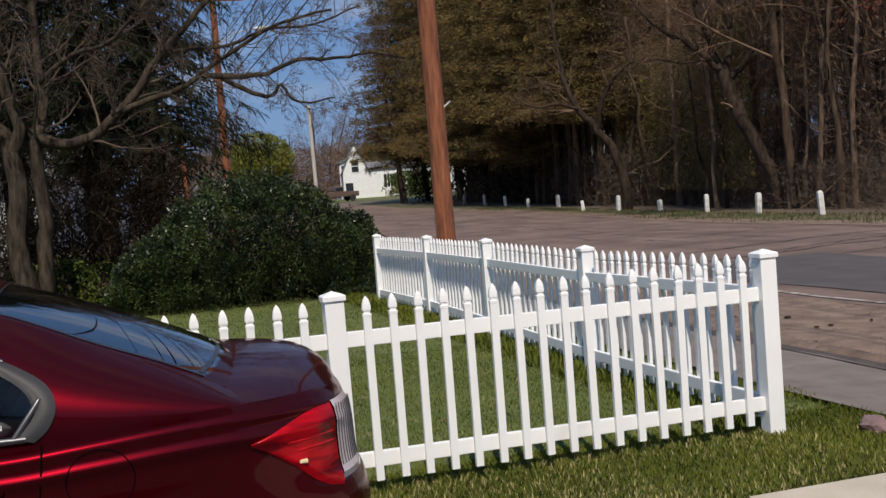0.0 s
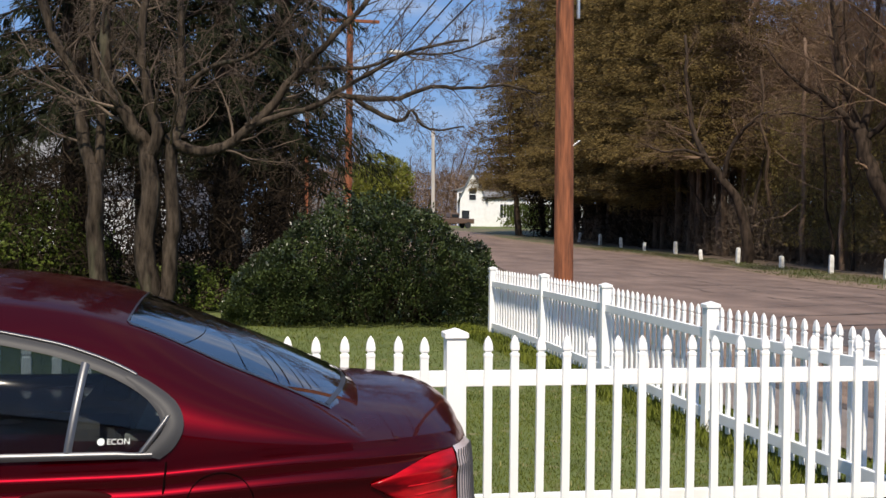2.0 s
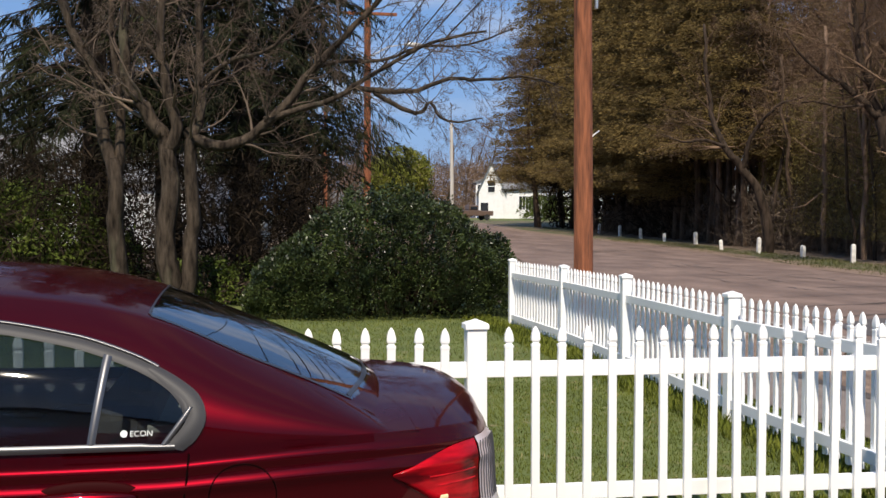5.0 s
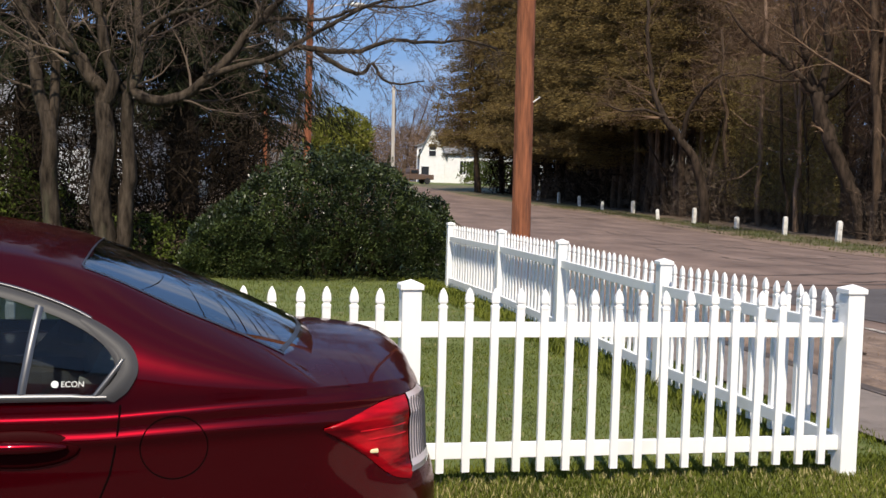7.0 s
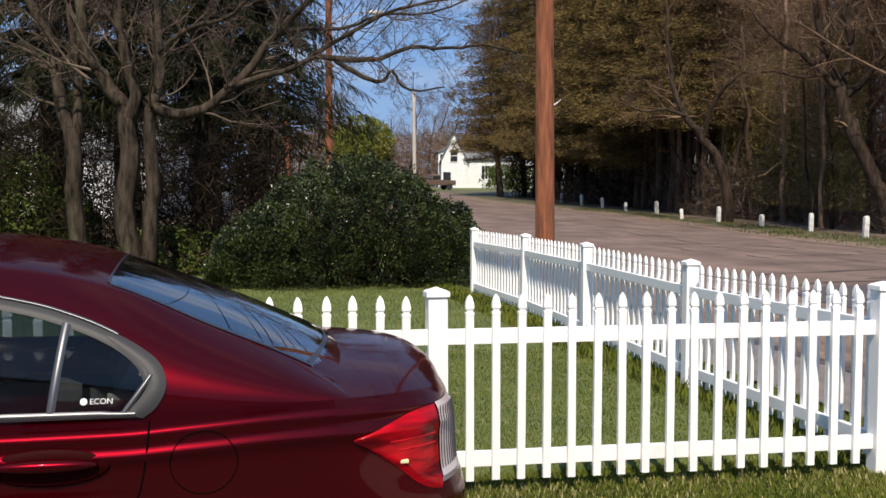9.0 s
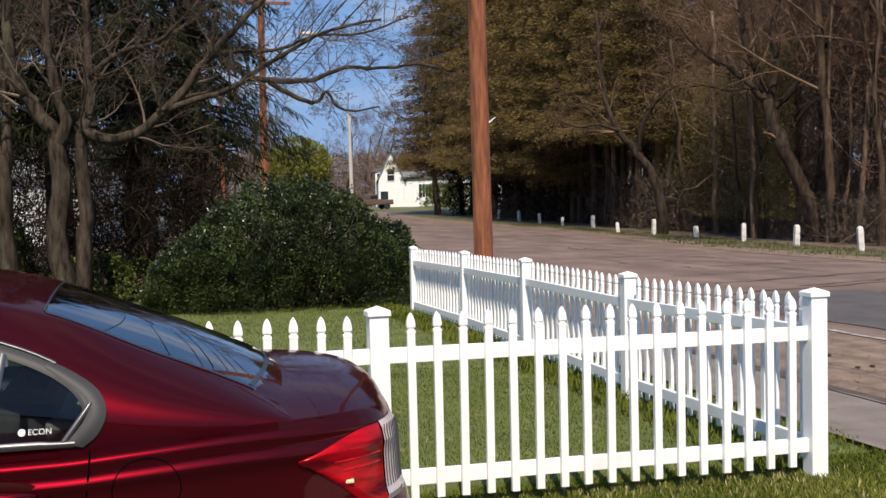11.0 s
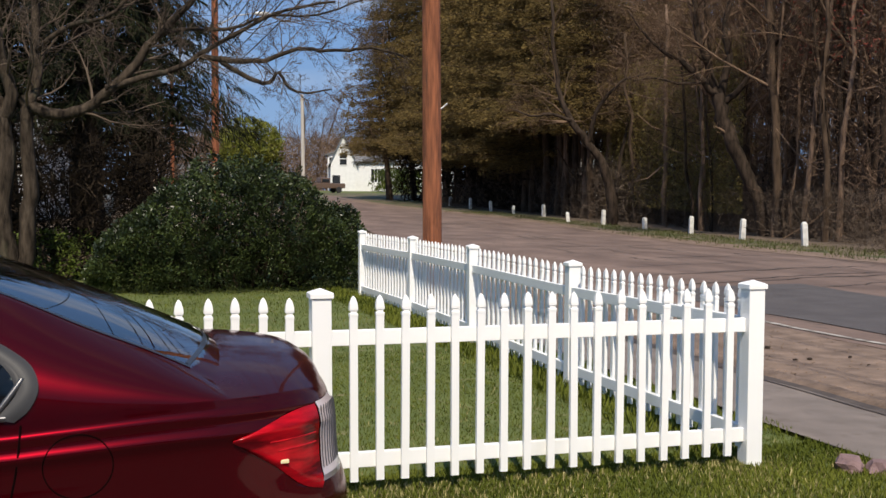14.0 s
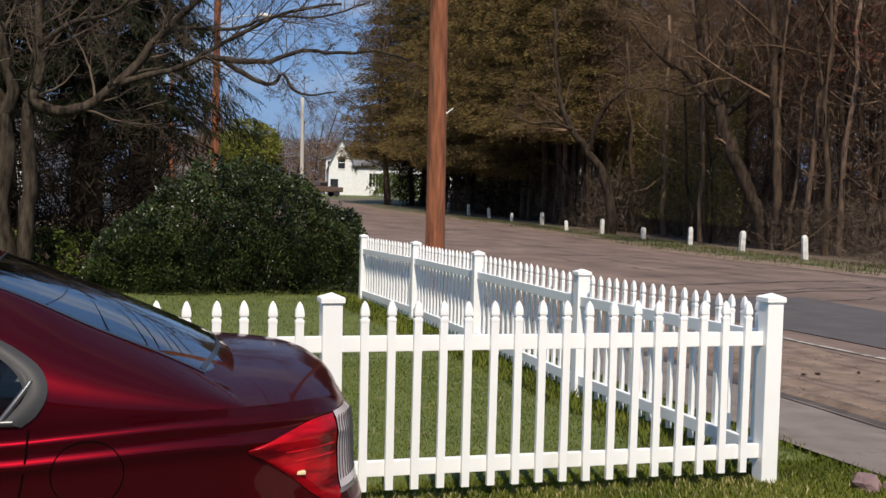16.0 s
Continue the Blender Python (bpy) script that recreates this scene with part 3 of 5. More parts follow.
def conifer(name, seed, h, r, low, reach, droop, leaf, material, label, whorls=34, per=7, sprays=26, full=1.0, loose=0.05):
    """A tall needle tree: drooping branches hung with sprays."""
    rng = random.Random(seed)
    wood, green = Tubes(), Tubes()
    k = 9
    wood.tube([Vector((0.05 * math.sin(i), 0.05 * math.cos(i * 1.7), -0.2 + (h + 0.2) * i / k)) for i in range(k + 1)], [r * (1 - 0.93 * i / k) for i in range(k + 1)], 8)
    for w in range(whorls):
        z = low + (h - low) * (w / whorls) ** 1.1
        ln = reach * (1 - (z - low) / (h - low) * 0.9) ** 0.75
        if w < 3:
            ln *= 0.6 + 0.13 * w
        for b in range(per):
            a = 6.283 * (b + rng.random()) / per
            zb = z + rng.uniform(-0.45, 0.45)
            L = ln * rng.uniform(0.6, 1.15)
            out = Vector((math.cos(a), math.sin(a), 0))
            pts, rad = [], []
            for i in range(6):
                u = i / 5
                pts.append(Vector((0, 0, zb)) + out * (L * u) + Vector((0, 0, L * (0.10 * u - droop * u * u + 0.22 * droop * u ** 3) + rng.uniform(-0.05, 0.05))))
                rad.append(max(0.006, 0.035 * (1 - u) * L / reach + 0.005))
            wood.tube(pts, rad, 3)
            n = int(sprays * (0.35 + 0.65 * L / reach))
            for s in range(n):
                u = (s + rng.random()) / n
                if u < 0.12:
                    continue
                i = min(int(u * 5), 4)
                p = pts[i].lerp(pts[i + 1], u * 5 - i) + rand_dir(rng) * loose
                sd = out.cross(Vector((0, 0, 1))) * rng.choice((-1, 1))
                d = (sd * rng.uniform(0.2, 1.0) + out * rng.uniform(0.0, 0.8) + Vector((0, 0, -rng.uniform(0.25, 1.0) * droop * 2.2))).normalized()
                l = leaf * rng.uniform(0.6, 1.4)
                for q in range(2):
                    green.leaf(p, (d + rand_dir(rng) * 0.35).normalized(), rand_dir(rng).cross(d).normalized(), l, l * rng.uniform(0.16, 0.30) * full)
    th = thing(name, label, "tree")
    part("trunk", (wood.v, wood.f), BARK_DARK, th, smooth=True)
    part("crown", (green.v, green.f), material, th)
    return th


def layered_conifer(name, seed, h, r, low, reach, leaf, material, label, tiers=32, per=10, sprays=330):
    """A tall soft-needled tree: uneven level boughs in tiers, each a flat spray of fine needles with gaps between the tiers."""
    rng = random.Random(seed)
    wood, green = Tubes(), Tubes()
    k = 12
    wood.tube([Vector((0.10 * math.sin(i * 1.3), 0.10 * math.cos(i * 1.7), -0.2 + (h + 0.2) * i / k)) for i in range(k + 1)], [r * (1 - 0.9 * i / k) for i in range(k + 1)], 8)
    for w in range(tiers):
        z = low + (h - low) * (w / tiers) ** 1.05
        ln = reach * (1 - (z - low) / (h - low) * 0.85) ** 0.7
        for b in range(per):
            a = 6.283 * (b + rng.random()) / per + w
            zb = z + rng.uniform(-0.35, 0.35)
            L = ln * rng.choice((0.45, 0.7, 0.9, 1.0, 1.15)) * rng.uniform(0.85, 1.1)
            out = Vector((math.cos(a), math.sin(a), 0))
            sd = out.cross(Vector((0, 0, 1)))
            bend, sag = rng.uniform(-0.25, 0.25), rng.uniform(0.02, 0.22)
            pts = [Vector((0, 0, zb)) + out * (L * u) + sd * (bend * L * u * u) + Vector((0, 0, L * (0.10 * u - sag * u * u) + rng.uniform(-0.05, 0.05))) for u in (0, 0.2, 0.4, 0.6, 0.8, 1.0)]
            wood.tube(pts, [max(0.008, 0.045 * (1 - i / 5) * L / reach + 0.008) for i in range(6)], 3)
            for q in range(int(sprays * (0.3 + 0.7 * L / reach))):
                u = rng.random() ** 0.7
                if u < 0.15:
                    continue
                i = min(int(u * 5), 4)
                side = rng.uniform(-1, 1)
                wide = 0.30 * L * math.sin(math.pi * min(1, u * 0.9 + 0.08)) + 0.12
                p = pts[i].lerp(pts[i + 1], u * 5 - i) + sd * side * wide + Vector((0, 0, rng.gauss(0, 0.14) - 0.22 * abs(side) * wide))
                d = (out * rng.uniform(0.3, 1.0) + sd * side * 1.2 + Vector((0, 0, rng.uniform(-0.7, 0.25)))).normalized()
                l = leaf * rng.uniform(0.6, 1.5)
                green.leaf(p, d, d.cross(rand_dir(rng)).normalized(), l, l * rng.uniform(0.16, 0.30))
    th = thing(name, label, "tree")
    part("trunk", (wood.v, wood.f), BARK_FOREST, th, smooth=True)
    part("crown", (green.v, green.f), material, th)
    return th


VERGE_LINE = [(0, 16.5), (23, 18.5), (40, 21.8), (55, 23.0), (75, 24.0), (100, 26)]


def behind_posts(p, margin=0.0):
    """Keeps the woods beyond the line of guard posts."""
    if 10 < p.y < 85:
        p.x = max(p.x, spline(VERGE_LINE, p.y) + margin)
    return p


def stand(th, deg, dist, rz, s, dz=0.0):
    p = bearing(deg, dist)
    if deg > 14 and dist < 130:
        p = behind_posts(p, 0.6)
    th.scale = (s, s, s)
    th.matrix_basis = pose(p.x, p.y, p.z + dz, 0, 0, rz) @ Matrix.Diagonal((s, s, s, 1))
    return th


def again(th, deg, dist, rz, s):
    c = copy_thing(th, pose(0, 0, 0))
    return stand(c, deg, dist, rz, s)


# grey-barked bare tree beyond the lawn: two stems, a long low limb reaching over the shrub
def limb(t, rng, pts, r0, r1, twigs, n=8, sub=3, start=0.25, tw=(0.5, 1.3)):
    """A hand-shaped limb through a few places, with side twigs."""
    P = []
    ks = [Vector(p) for p in pts]
    for i in range(len(ks) - 1):
        a, b = ks[max(i - 1, 0)], ks[min(i + 2, len(ks) - 1)]
        for j in range(sub):
            u = j / sub
            p = ks[i].lerp(ks[i + 1], u) + ((ks[i + 1] - a) * (u * (1 - u) ** 2) - (b - ks[i]) * (u * u * (1 - u))) * 0.5
            P.append(p + rand_dir(rng) * r0 * 0.32)
    P.append(ks[-1])
    R = [r0 + (r1 - r0) * i / (len(P) - 1) for i in range(len(P))]
    t[0].tube(P, R, n)
    spec = dict(segs=[5, 4, 3, 3], wild=[0.28, 0.32, 0.35, 0.35], up=[0.05, 0.03, 0.0, 0.0], sides=[5, 4, 3, 3], kids=[6, 5, 3], ratio=[(0.35, 0.6), (0.4, 0.6), (0.4, 0.6)], angle=[(25, 60), (25, 60), (25, 60)], least=0.004, taper=0.88)
    spec["from"] = [0.2, 0.2, 0.2]
    twigs = int(twigs * 1.4)
    for k in range(twigs):
        u = start + (1 - start) * (k + rng.random()) / twigs
        i = min(int(u * (len(P) - 1)), len(P) - 2)
        ax = (P[i + 1] - P[i]).normalized()
        d = (ax * rng.uniform(0.3, 1.0) + ax.cross(rand_dir(rng)).normalized() * 0.9 + Vector((0, 0, 0.15))).normalized()
        grow([t[1]], rng, P[i], d, rng.uniform(*tw), max(R[i] * 0.30, 0.009), 0, spec)


rng = random.Random(12)
t = [Tubes(), Tubes()]
limb(t, rng, [(-4.92, 14, -0.1), (-4.97, 14, 0.9), (-5.01, 14, 1.95), (-4.95, 14, 2.75), (-5.25, 14.1, 3.3), (-5.62, 14.2, 3.8), (-5.75, 14.3, 4.8), (-5.6, 14.5, 6.4), (-5.9, 14.6, 8.2)], 0.20, 0.05, 10, tw=(0.8, 2.2), start=0.5)
limb(t, rng, [(-5.04, 14, 2.65), (-4.86, 13.9, 3.15), (-5.0, 13.9, 3.9), (-5.12, 13.9, 4.7), (-4.9, 13.8, 6.0), (-4.6, 13.7, 7.6)], 0.12, 0.035, 12, tw=(0.7, 1.9), start=0.3)
limb(t, rng, [(-4.72, 14.02, -0.1), (-4.63, 14.0, 0.9), (-4.58, 14, 1.9), (-4.66, 14, 2.7), (-4.50, 14, 3.25), (-4.42, 14.1, 4.2), (-4.5, 14.2, 5.4), (-4.2, 14.4, 7.5)], 0.15, 0.045, 12, tw=(0.8, 2.0), start=0.5)
limb(t, rng, [(-4.66, 14, 3.10), (-4.42, 13.9, 2.92), (-4.02, 13.75, 2.86), (-3.55, 13.6, 3.02), (-3.05, 13.45, 3.45), (-2.70, 13.35, 3.95), (-2.40, 13.25, 4.25), (-1.85, 13.1, 4.85), (-1.3, 13.0, 5.5)], 0.115, 0.04, 16, tw=(0.5, 1.5), start=0.3)
limb(t, rng, [(-3.35, 13.52, 3.28), (-2.8, 13.3, 3.42), (-2.2, 13.1, 3.62), (-1.75, 13.0, 3.92), (-1.2, 12.9, 4.25), (-0.5, 12.8, 4.6), (0.3, 12.7, 4.75)], 0.06, 0.02, 16, tw=(0.4, 1.2))
limb(t, rng, [(-1.95, 13.05, 3.80), (-1.4, 12.95, 3.72), (-0.85, 12.9, 3.76), (-0.3, 12.85, 3.95), (0.3, 12.8, 3.95), (0.95, 12.75, 4.02), (1.5, 12.7, 3.9)], 0.052, 0.015, 16, tw=(0.35, 1.0))
limb(t, rng, [(-1.55, 12.98, 3.72), (-1.1, 12.9, 3.45), (-0.78, 12.85, 3.38), (-0.62, 12.85, 3.55), (-0.45, 12.8, 3.30), (-0.15, 12.8, 3.22), (0.25, 12.75, 3.30)], 0.045, 0.012, 9, tw=(0.25, 0.6))
limb(t, rng, [(-2.5, 13.28, 4.15), (-2.0, 13.5, 4.3), (-1.4, 13.4, 4.3), (-0.7, 13.3, 4.55), (0.1, 13.2, 4.6), (0.9, 13.2, 4.9)], 0.04, 0.012, 14, tw=(0.4, 1.1))
limb(t, rng, [(-4.45, 14.0, 3.9), (-3.9, 13.7, 4.3), (-3.4, 13.5, 4.4), (-2.9, 13.4, 4.8), (-2.3, 13.3, 5.6)], 0.05, 0.015, 12, tw=(0.5, 1.3))
maple = thing("bare_tree", "grey-barked bare tree with a long low limb over the shrub", "tree")
part("trunk", (t[0].v, t[0].f), BARK_GREY, maple, smooth=True)
part("crown", (t[1].v, t[1].f), TWIG, maple, "fine bare grey-brown twigs", smooth=True)

t = [Tubes(), Tubes()]
limb(t, rng, [(-5.85, 14.4, -0.1), (-5.88, 14.4, 1.1), (-5.90, 14.4, 2.2), (-6.05, 14.4, 3.0), (-6.25, 14.4, 4.0), (-6.8, 14.5, 5.5), (-7.2, 14.5, 7.5)], 0.17, 0.05, 12, tw=(0.8, 2.0), start=0.5)
limb(t, rng, [(-5.92, 14.4, 2.2), (-5.80, 14.5, 3.0), (-5.92, 14.6, 4.2), (-6.0, 14.8, 5.6), (-5.7, 15, 7.5)], 0.10, 0.035, 12, tw=(0.8, 2.0), start=0.4)
second_tree = thing("bare_tree", "grey bare tree forking low beside its twin", "tree")
part("trunk", (t[0].v, t[0].f), BARK_GREY, second_tree, smooth=True)
part("crown", (t[1].v, t[1].f), TWIG, second_tree, smooth=True)

# dark drooping spruces behind
sp = stand(conifer("spruce", 21, 15, 0.36, 3.3, 3.2, 0.55, 0.34, SPRUCE, "dark drooping spruce behind the bare trees", whorls=38, per=7, sprays=84, full=0.34), -0.2, 24.5, 0, 1)
again(sp, -7.5, 25.5, 100, 1.05)
again(sp, 2.6, 30, 200, 0.95)
again(sp, -13.0, 27, 40, 0.42)
again(sp, -4.0, 31, 300, 1.15)
again(sp, -18.5, 30, 150, 0.5)
again(sp, -10.5, 36, 250, 0.5)

# olive conifers across the road: low-hanging ones at the bend, higher crowns further along
hm = stand(layered_conifer("hemlock", 31, 21, 0.26, 3.6, 5.0, 0.19, HEMLOCK, "tall olive-brown conifer with low level boughs"), 16.8, 76, 0, 1)
hn = stand(layered_conifer("hemlock", 33, 22, 0.28, 5.9, 5.4, 0.19, HEMLOCK, "tall olive-brown conifer with a high feathery crown"), 18.6, 68, 0, 1)
for kind, deg, d, rz, s in ((hm, 17.4, 73, 200, 0.92), (hm, 15.5, 92, 130, 1.1), (hm, 14.9, 101, 250, 1.05), (hm, 16.8, 97, 20, 1.15), (hm, 18.0, 86, 310, 1.1), (hm, 15.9, 80, 160, 0.95), (hm, 16.9, 82, 190, 1.05), (hm, 15.4, 88, 20, 1.0), (hm, 17.3, 70, 110, 0.85), (hm, 17.8, 77, 65, 1.0), (hm, 16.2, 104, 230, 1.2), (hm, 17.3, 90, 330, 1.15), (hn, 20.3, 66, 70, 0.98), (hn, 21.0, 65, 150, 0.94), (hn, 21.2, 61, 250, 0.86), (hn, 19.3, 78, 20, 1.1), (hn, 21.2, 76, 310, 1.12), (hn, 21.4, 73, 100, 1.05), (hn, 20.4, 90, 200, 1.2), (hn, 21.8, 87, 45, 1.1), (hn, 28.6, 69, 190, 0.70), (hn, 31.0, 66, 280, 0.66), (hn, 29.8, 80, 10, 0.85)):
    again(kind, deg, d, rz, s)

# bare woods
b1 = stand(bare_tree("forest_tree", 41, 15, 0.20, (0.05, 0), TWIG_RED, BARK_FOREST, "tall bare woodland tree with reddish buds"), 35.0, 50, 0, 1)
b2 = stand(bare_tree("forest_tree", 42, 13, 0.22, (-0.22, 0.05), TWIG_RED, BARK_FOREST, "leaning bare woodland tree"), 38.5, 47, 0, 1)
b3 = stand(bare_tree("forest_tree", 43, 16, 0.20, (0.02, 0.03), TWIG_PALE, BARK_FOREST, "slender bare woodland tree"), 37.0, 48, 0, 1)
b4 = stand(bare_tree("forest_tree", 44, 14, 0.22, (-0.12, 0.0), TWIG_PALE, BARK_FOREST, "bare woodland tree with a leaning trunk"), 41.0, 45, 0, 1)
rng = random.Random(77)
kinds = [b1, b2, b3, b4]
for k in range(64):
    deg = rng.uniform(32.5, 45) if k < 20 else rng.uniform(26.5, 44) if k < 44 else rng.uniform(15, 30)
    d = rng.uniform(48, 60) if k < 20 else rng.uniform(74, 95)
    if deg > 30:
        d = max(44, d - 12 * (deg - 30) / 12)
    if deg < 24.5:
        d = rng.uniform(80, 105)
    if 24.3 < deg < 26.4:
        deg += 2.6
    again(kinds[k % 4], deg, d, rng.uniform(0, 360), rng.uniform(0.75, 1.2))


# undergrowth and the haze of bare twigs deep in the woods
def thicket(name, seed, count, place, high, length, material, label, category="undergrowth", thick=0.02, up=0.5):
    r = random.Random(seed)
    t = Tubes()
    for k in range(count):
        p = place(r)
        p.z += high * r.random() ** 1.2
        d = (rand_dir(r) + Vector((0, 0, up))).normalized()
        l = length * r.uniform(0.5, 1.6)
        q = p + d * l * 0.5
        d2 = (d + rand_dir(r) * 0.5).normalized()
        s = d.orthogonal().normalized()
        s = (s * math.cos(k) + d.cross(s) * math.sin(k)) * thick * r.uniform(0.5, 1.3)
        b = len(t.v)
        t.v += [p - s, p + s, q + s * 0.6, q - s * 0.6, q + d2 * l * 0.5]
        t.f += [(b, b + 1, b + 2, b + 3), (b + 3, b + 2, b + 4)]
    return tagged(new(name, mesh_of(name, t.v, t.f, material)), label, category, kind="stuff")


def woods(lo, hi, near, far):
    def place(r):
        deg = r.uniform(lo, hi)
        if 24.7 < deg < 25.9:
            deg = r.choice((24.4, 26.3)) + r.uniform(-0.5, 0.5)
        d = r.uniform(near, far)
        if deg > 30:
            d -= 10 * (deg - 30) / 12
        p = bearing(deg, d)
        return behind_posts(p, r.uniform(0, 4)) if deg > 15 else p
    return place


def edge(lo, hi, deep, z=0.0, start=3.5):
    """Places just behind the line of guard posts."""
    def place(r):
        deg = r.uniform(lo, hi)
        if 24.6 < deg < 25.9:
            deg = r.choice((24.2, 26.4)) + r.uniform(-0.4, 0.4)
        d = 34
        while bearing(deg, d).x < spline(VERGE_LINE, bearing(deg, d).y) and d < 76:
            d += 1
        return bearing(deg, d + start + deep * r.random()) + Vector((0, 0, z))
    return place


thicket("forest_brush", 5, 40000, woods(26, 46, 62, 84), 13, 1.2, TWIG_RED, "dense haze of bare reddish twigs in the woods", thick=0.030)
thicket("near_brush", 25, 26000, edge(26, 44, 14), 12, 0.8, TWIG_RED, "fine bare brown twigs at the edge of the woods", thick=0.009)
thicket("forest_undergrowth", 6, 34000, woods(17.5, 44, 56, 80), 2.8, 1.0, TWIG, "brown tangled undergrowth below the trees", thick=0.015)
thicket("conifer_twigs", 15, 7000, lambda r: woods(17.5, 24.5, 57, 64)(r) + Vector((0, 0, 5.5)), 9, 1.1, TWIG_PALE, "pale bare twigs in front of the conifers", thick=0.014)
thicket("edge_twigs", 16, 7000, edge(22.5, 36, 6, 4.0), 9, 0.8, TWIG_PALE, "pale fine twigs at the edge of the bare woods", thick=0.010)
thicket("red_buds", 17, 2600, edge(32, 40, 10, 6.5), 5, 0.14, BUD_RED, "reddish buds high in the bare trees", thick=0.022)
thicket("dark_understory", 7, 16000, woods(15.5, 25, 72, 100), 7, 1.6, TWIG_SHADE, "stems and dead twigs under the conifers, coloured dark for the shade", thick=0.05)
thicket("budding_saplings", 8, 44000, edge(26, 33, 5, 0.8, 1.8), 7.5, 0.13, SAPLING_LEAF, "thin olive-green spring leaves on saplings", thick=0.020)
thicket("sapling_haze", 18, 12000, edge(31, 44, 9, 1.0), 9, 0.14, TWIG_DULL, "thin brown spring buds and leaves in the bare trees", thick=0.014)
thicket("verge_brush", 28, 20000, edge(17.5, 44, 5, 0.0, 1.5), 1.7, 0.5, TWIG, "brown brambles and dead stems behind the guard posts", thick=0.006)
thicket("fallen_brush", 9, 900, lambda r: Vector((r.uniform(17.0, 19.5), r.uniform(16.5, 21.5), 0)), 0.45, 0.7, TWIG, "heap of fallen brush on the verge", thick=0.006, up=0.1)
thicket("shade_undergrowth", 10, 26000, lambda r: Vector((r.uniform(-16, -2.2), r.uniform(15.0, 21), 0)), 2.8, 0.6, TWIG_SHADE, "twigs under the spruces, coloured dark for the shade", thick=0.012)

# trunks under the conifers: bent, forked, some in lighter bark as if in the sun
rng = random.Random(5)
for k in range(62):
    deg = rng.uniform(17.2, 31) if k < 40 else rng.uniform(27, 44)
    if 24.6 < deg < 26.0:
        deg -= 1.6
    p = behind_posts(bearing(deg, rng.uniform(56, 72)), rng.uniform(0.3, 3.5)) if k < 40 else edge(deg, deg + 0.1, 5, 0.0, 1.5)(rng)
    h, r = rng.uniform(6.5, 9.5), rng.uniform(0.11, 0.25)
    if k >= 40:
        h, r = h * 1.35, r * 0.62
    t = Tubes()
    lean = Vector((rng.uniform(-1.3, 1.0), rng.uniform(-0.5, 0.5), 0))
    pts = [Vector((0, 0, -0.2))] + [lean * (i / 7) ** 1.3 + Vector((rng.uniform(-0.16, 0.16), rng.uniform(-0.1, 0.1), h * i / 7)) for i in range(1, 8)]
    t.tube(pts, [r * (1.15 if i == 0 else 1 - 0.07 * i) for i in range(8)], 8)
    for q in range(rng.randint(2, 5)):
        i = rng.randint(2, 6)
        d = (rand_dir(rng) + Vector((0, 0, 0.5))).normalized()
        l = rng.uniform(0.8, 2.6)
        t.tube([pts[i], pts[i] + d * l * 0.5 + rand_dir(rng) * 0.15, pts[i] + d * l + Vector((0, 0, 0.3))], [r * 0.35, r * 0.22, 0.012], 5)
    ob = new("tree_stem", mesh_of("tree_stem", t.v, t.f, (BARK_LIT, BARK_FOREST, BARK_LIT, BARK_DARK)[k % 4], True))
    ob.matrix_basis = pose(*p)
    tagged(ob, "slim crooked trunk standing under the conifers", "tree", "slim trunks")


def aloft(deg, dist, z):
    p = bearing(deg, dist)
    return Vector((p.x, p.y, z))


# two dark leaning trees at the edge of the bare woods
rng = random.Random(23)
t = [Tubes(), Tubes()]
limb(t, rng, [aloft(26.6, 56, 0.0), aloft(26.45, 56, 1.6), aloft(26.1, 56, 2.9), aloft(25.3, 56, 4.2), aloft(24.5, 56, 5.2), aloft(23.9, 56.3, 6.4), aloft(23.5, 56.6, 8.4), aloft(23.3, 57, 11.5)], 0.30, 0.07, 12, tw=(1.2, 3.0), start=0.55)
limb(t, rng, [aloft(25.3, 56, 4.2), aloft(25.6, 55.6, 5.6), aloft(26.3, 55.4, 6.6), aloft(27.2, 55.2, 7.3), aloft(28.6, 55, 7.6)], 0.13, 0.03, 12, tw=(0.8, 2.2), start=0.3)
limb(t, rng, [aloft(24.4, 56, 5.3), aloft(23.4, 55.5, 5.6), aloft(22.3, 55.2, 5.5), aloft(21.2, 55, 5.9)], 0.10, 0.02, 10, tw=(0.8, 2.0), start=0.3)
leaning = thing("leaning_tree", "dark bare tree leaning over the verge", "tree")
part("trunk", (t[0].v, t[0].f), BARK_DARK, leaning, smooth=True)
part("crown", (t[1].v, t[1].f), TWIG_PALE, leaning, "pale bare twigs", smooth=True)

t = [Tubes(), Tubes()]
limb(t, rng, [aloft(34.1, 45, 0.00), aloft(33.8, 45, 1.27), aloft(33.3, 45, 2.33), aloft(32.6, 45, 3.50), aloft(32.0, 45, 4.56), aloft(31.75, 45, 5.62)], 0.24, 0.29, 2, tw=(0.5, 1.2), start=0.6)
limb(t, rng, [aloft(31.75, 45, 5.41), aloft(31.0, 44.8, 6.04), aloft(30.2, 44.6, 6.68), aloft(29.3, 44.5, 7.10), aloft(28.2, 44.3, 7.74), aloft(27.2, 44, 8.80)], 0.16, 0.035, 18, tw=(0.8, 2.2), start=0.2)
limb(t, rng, [aloft(31.6, 45, 5.51), aloft(31.2, 45, 6.78), aloft(30.6, 45, 8.06), aloft(30.4, 45, 9.75), aloft(29.9, 45, 12.19)], 0.19, 0.05, 18, tw=(0.9, 2.4), start=0.25)
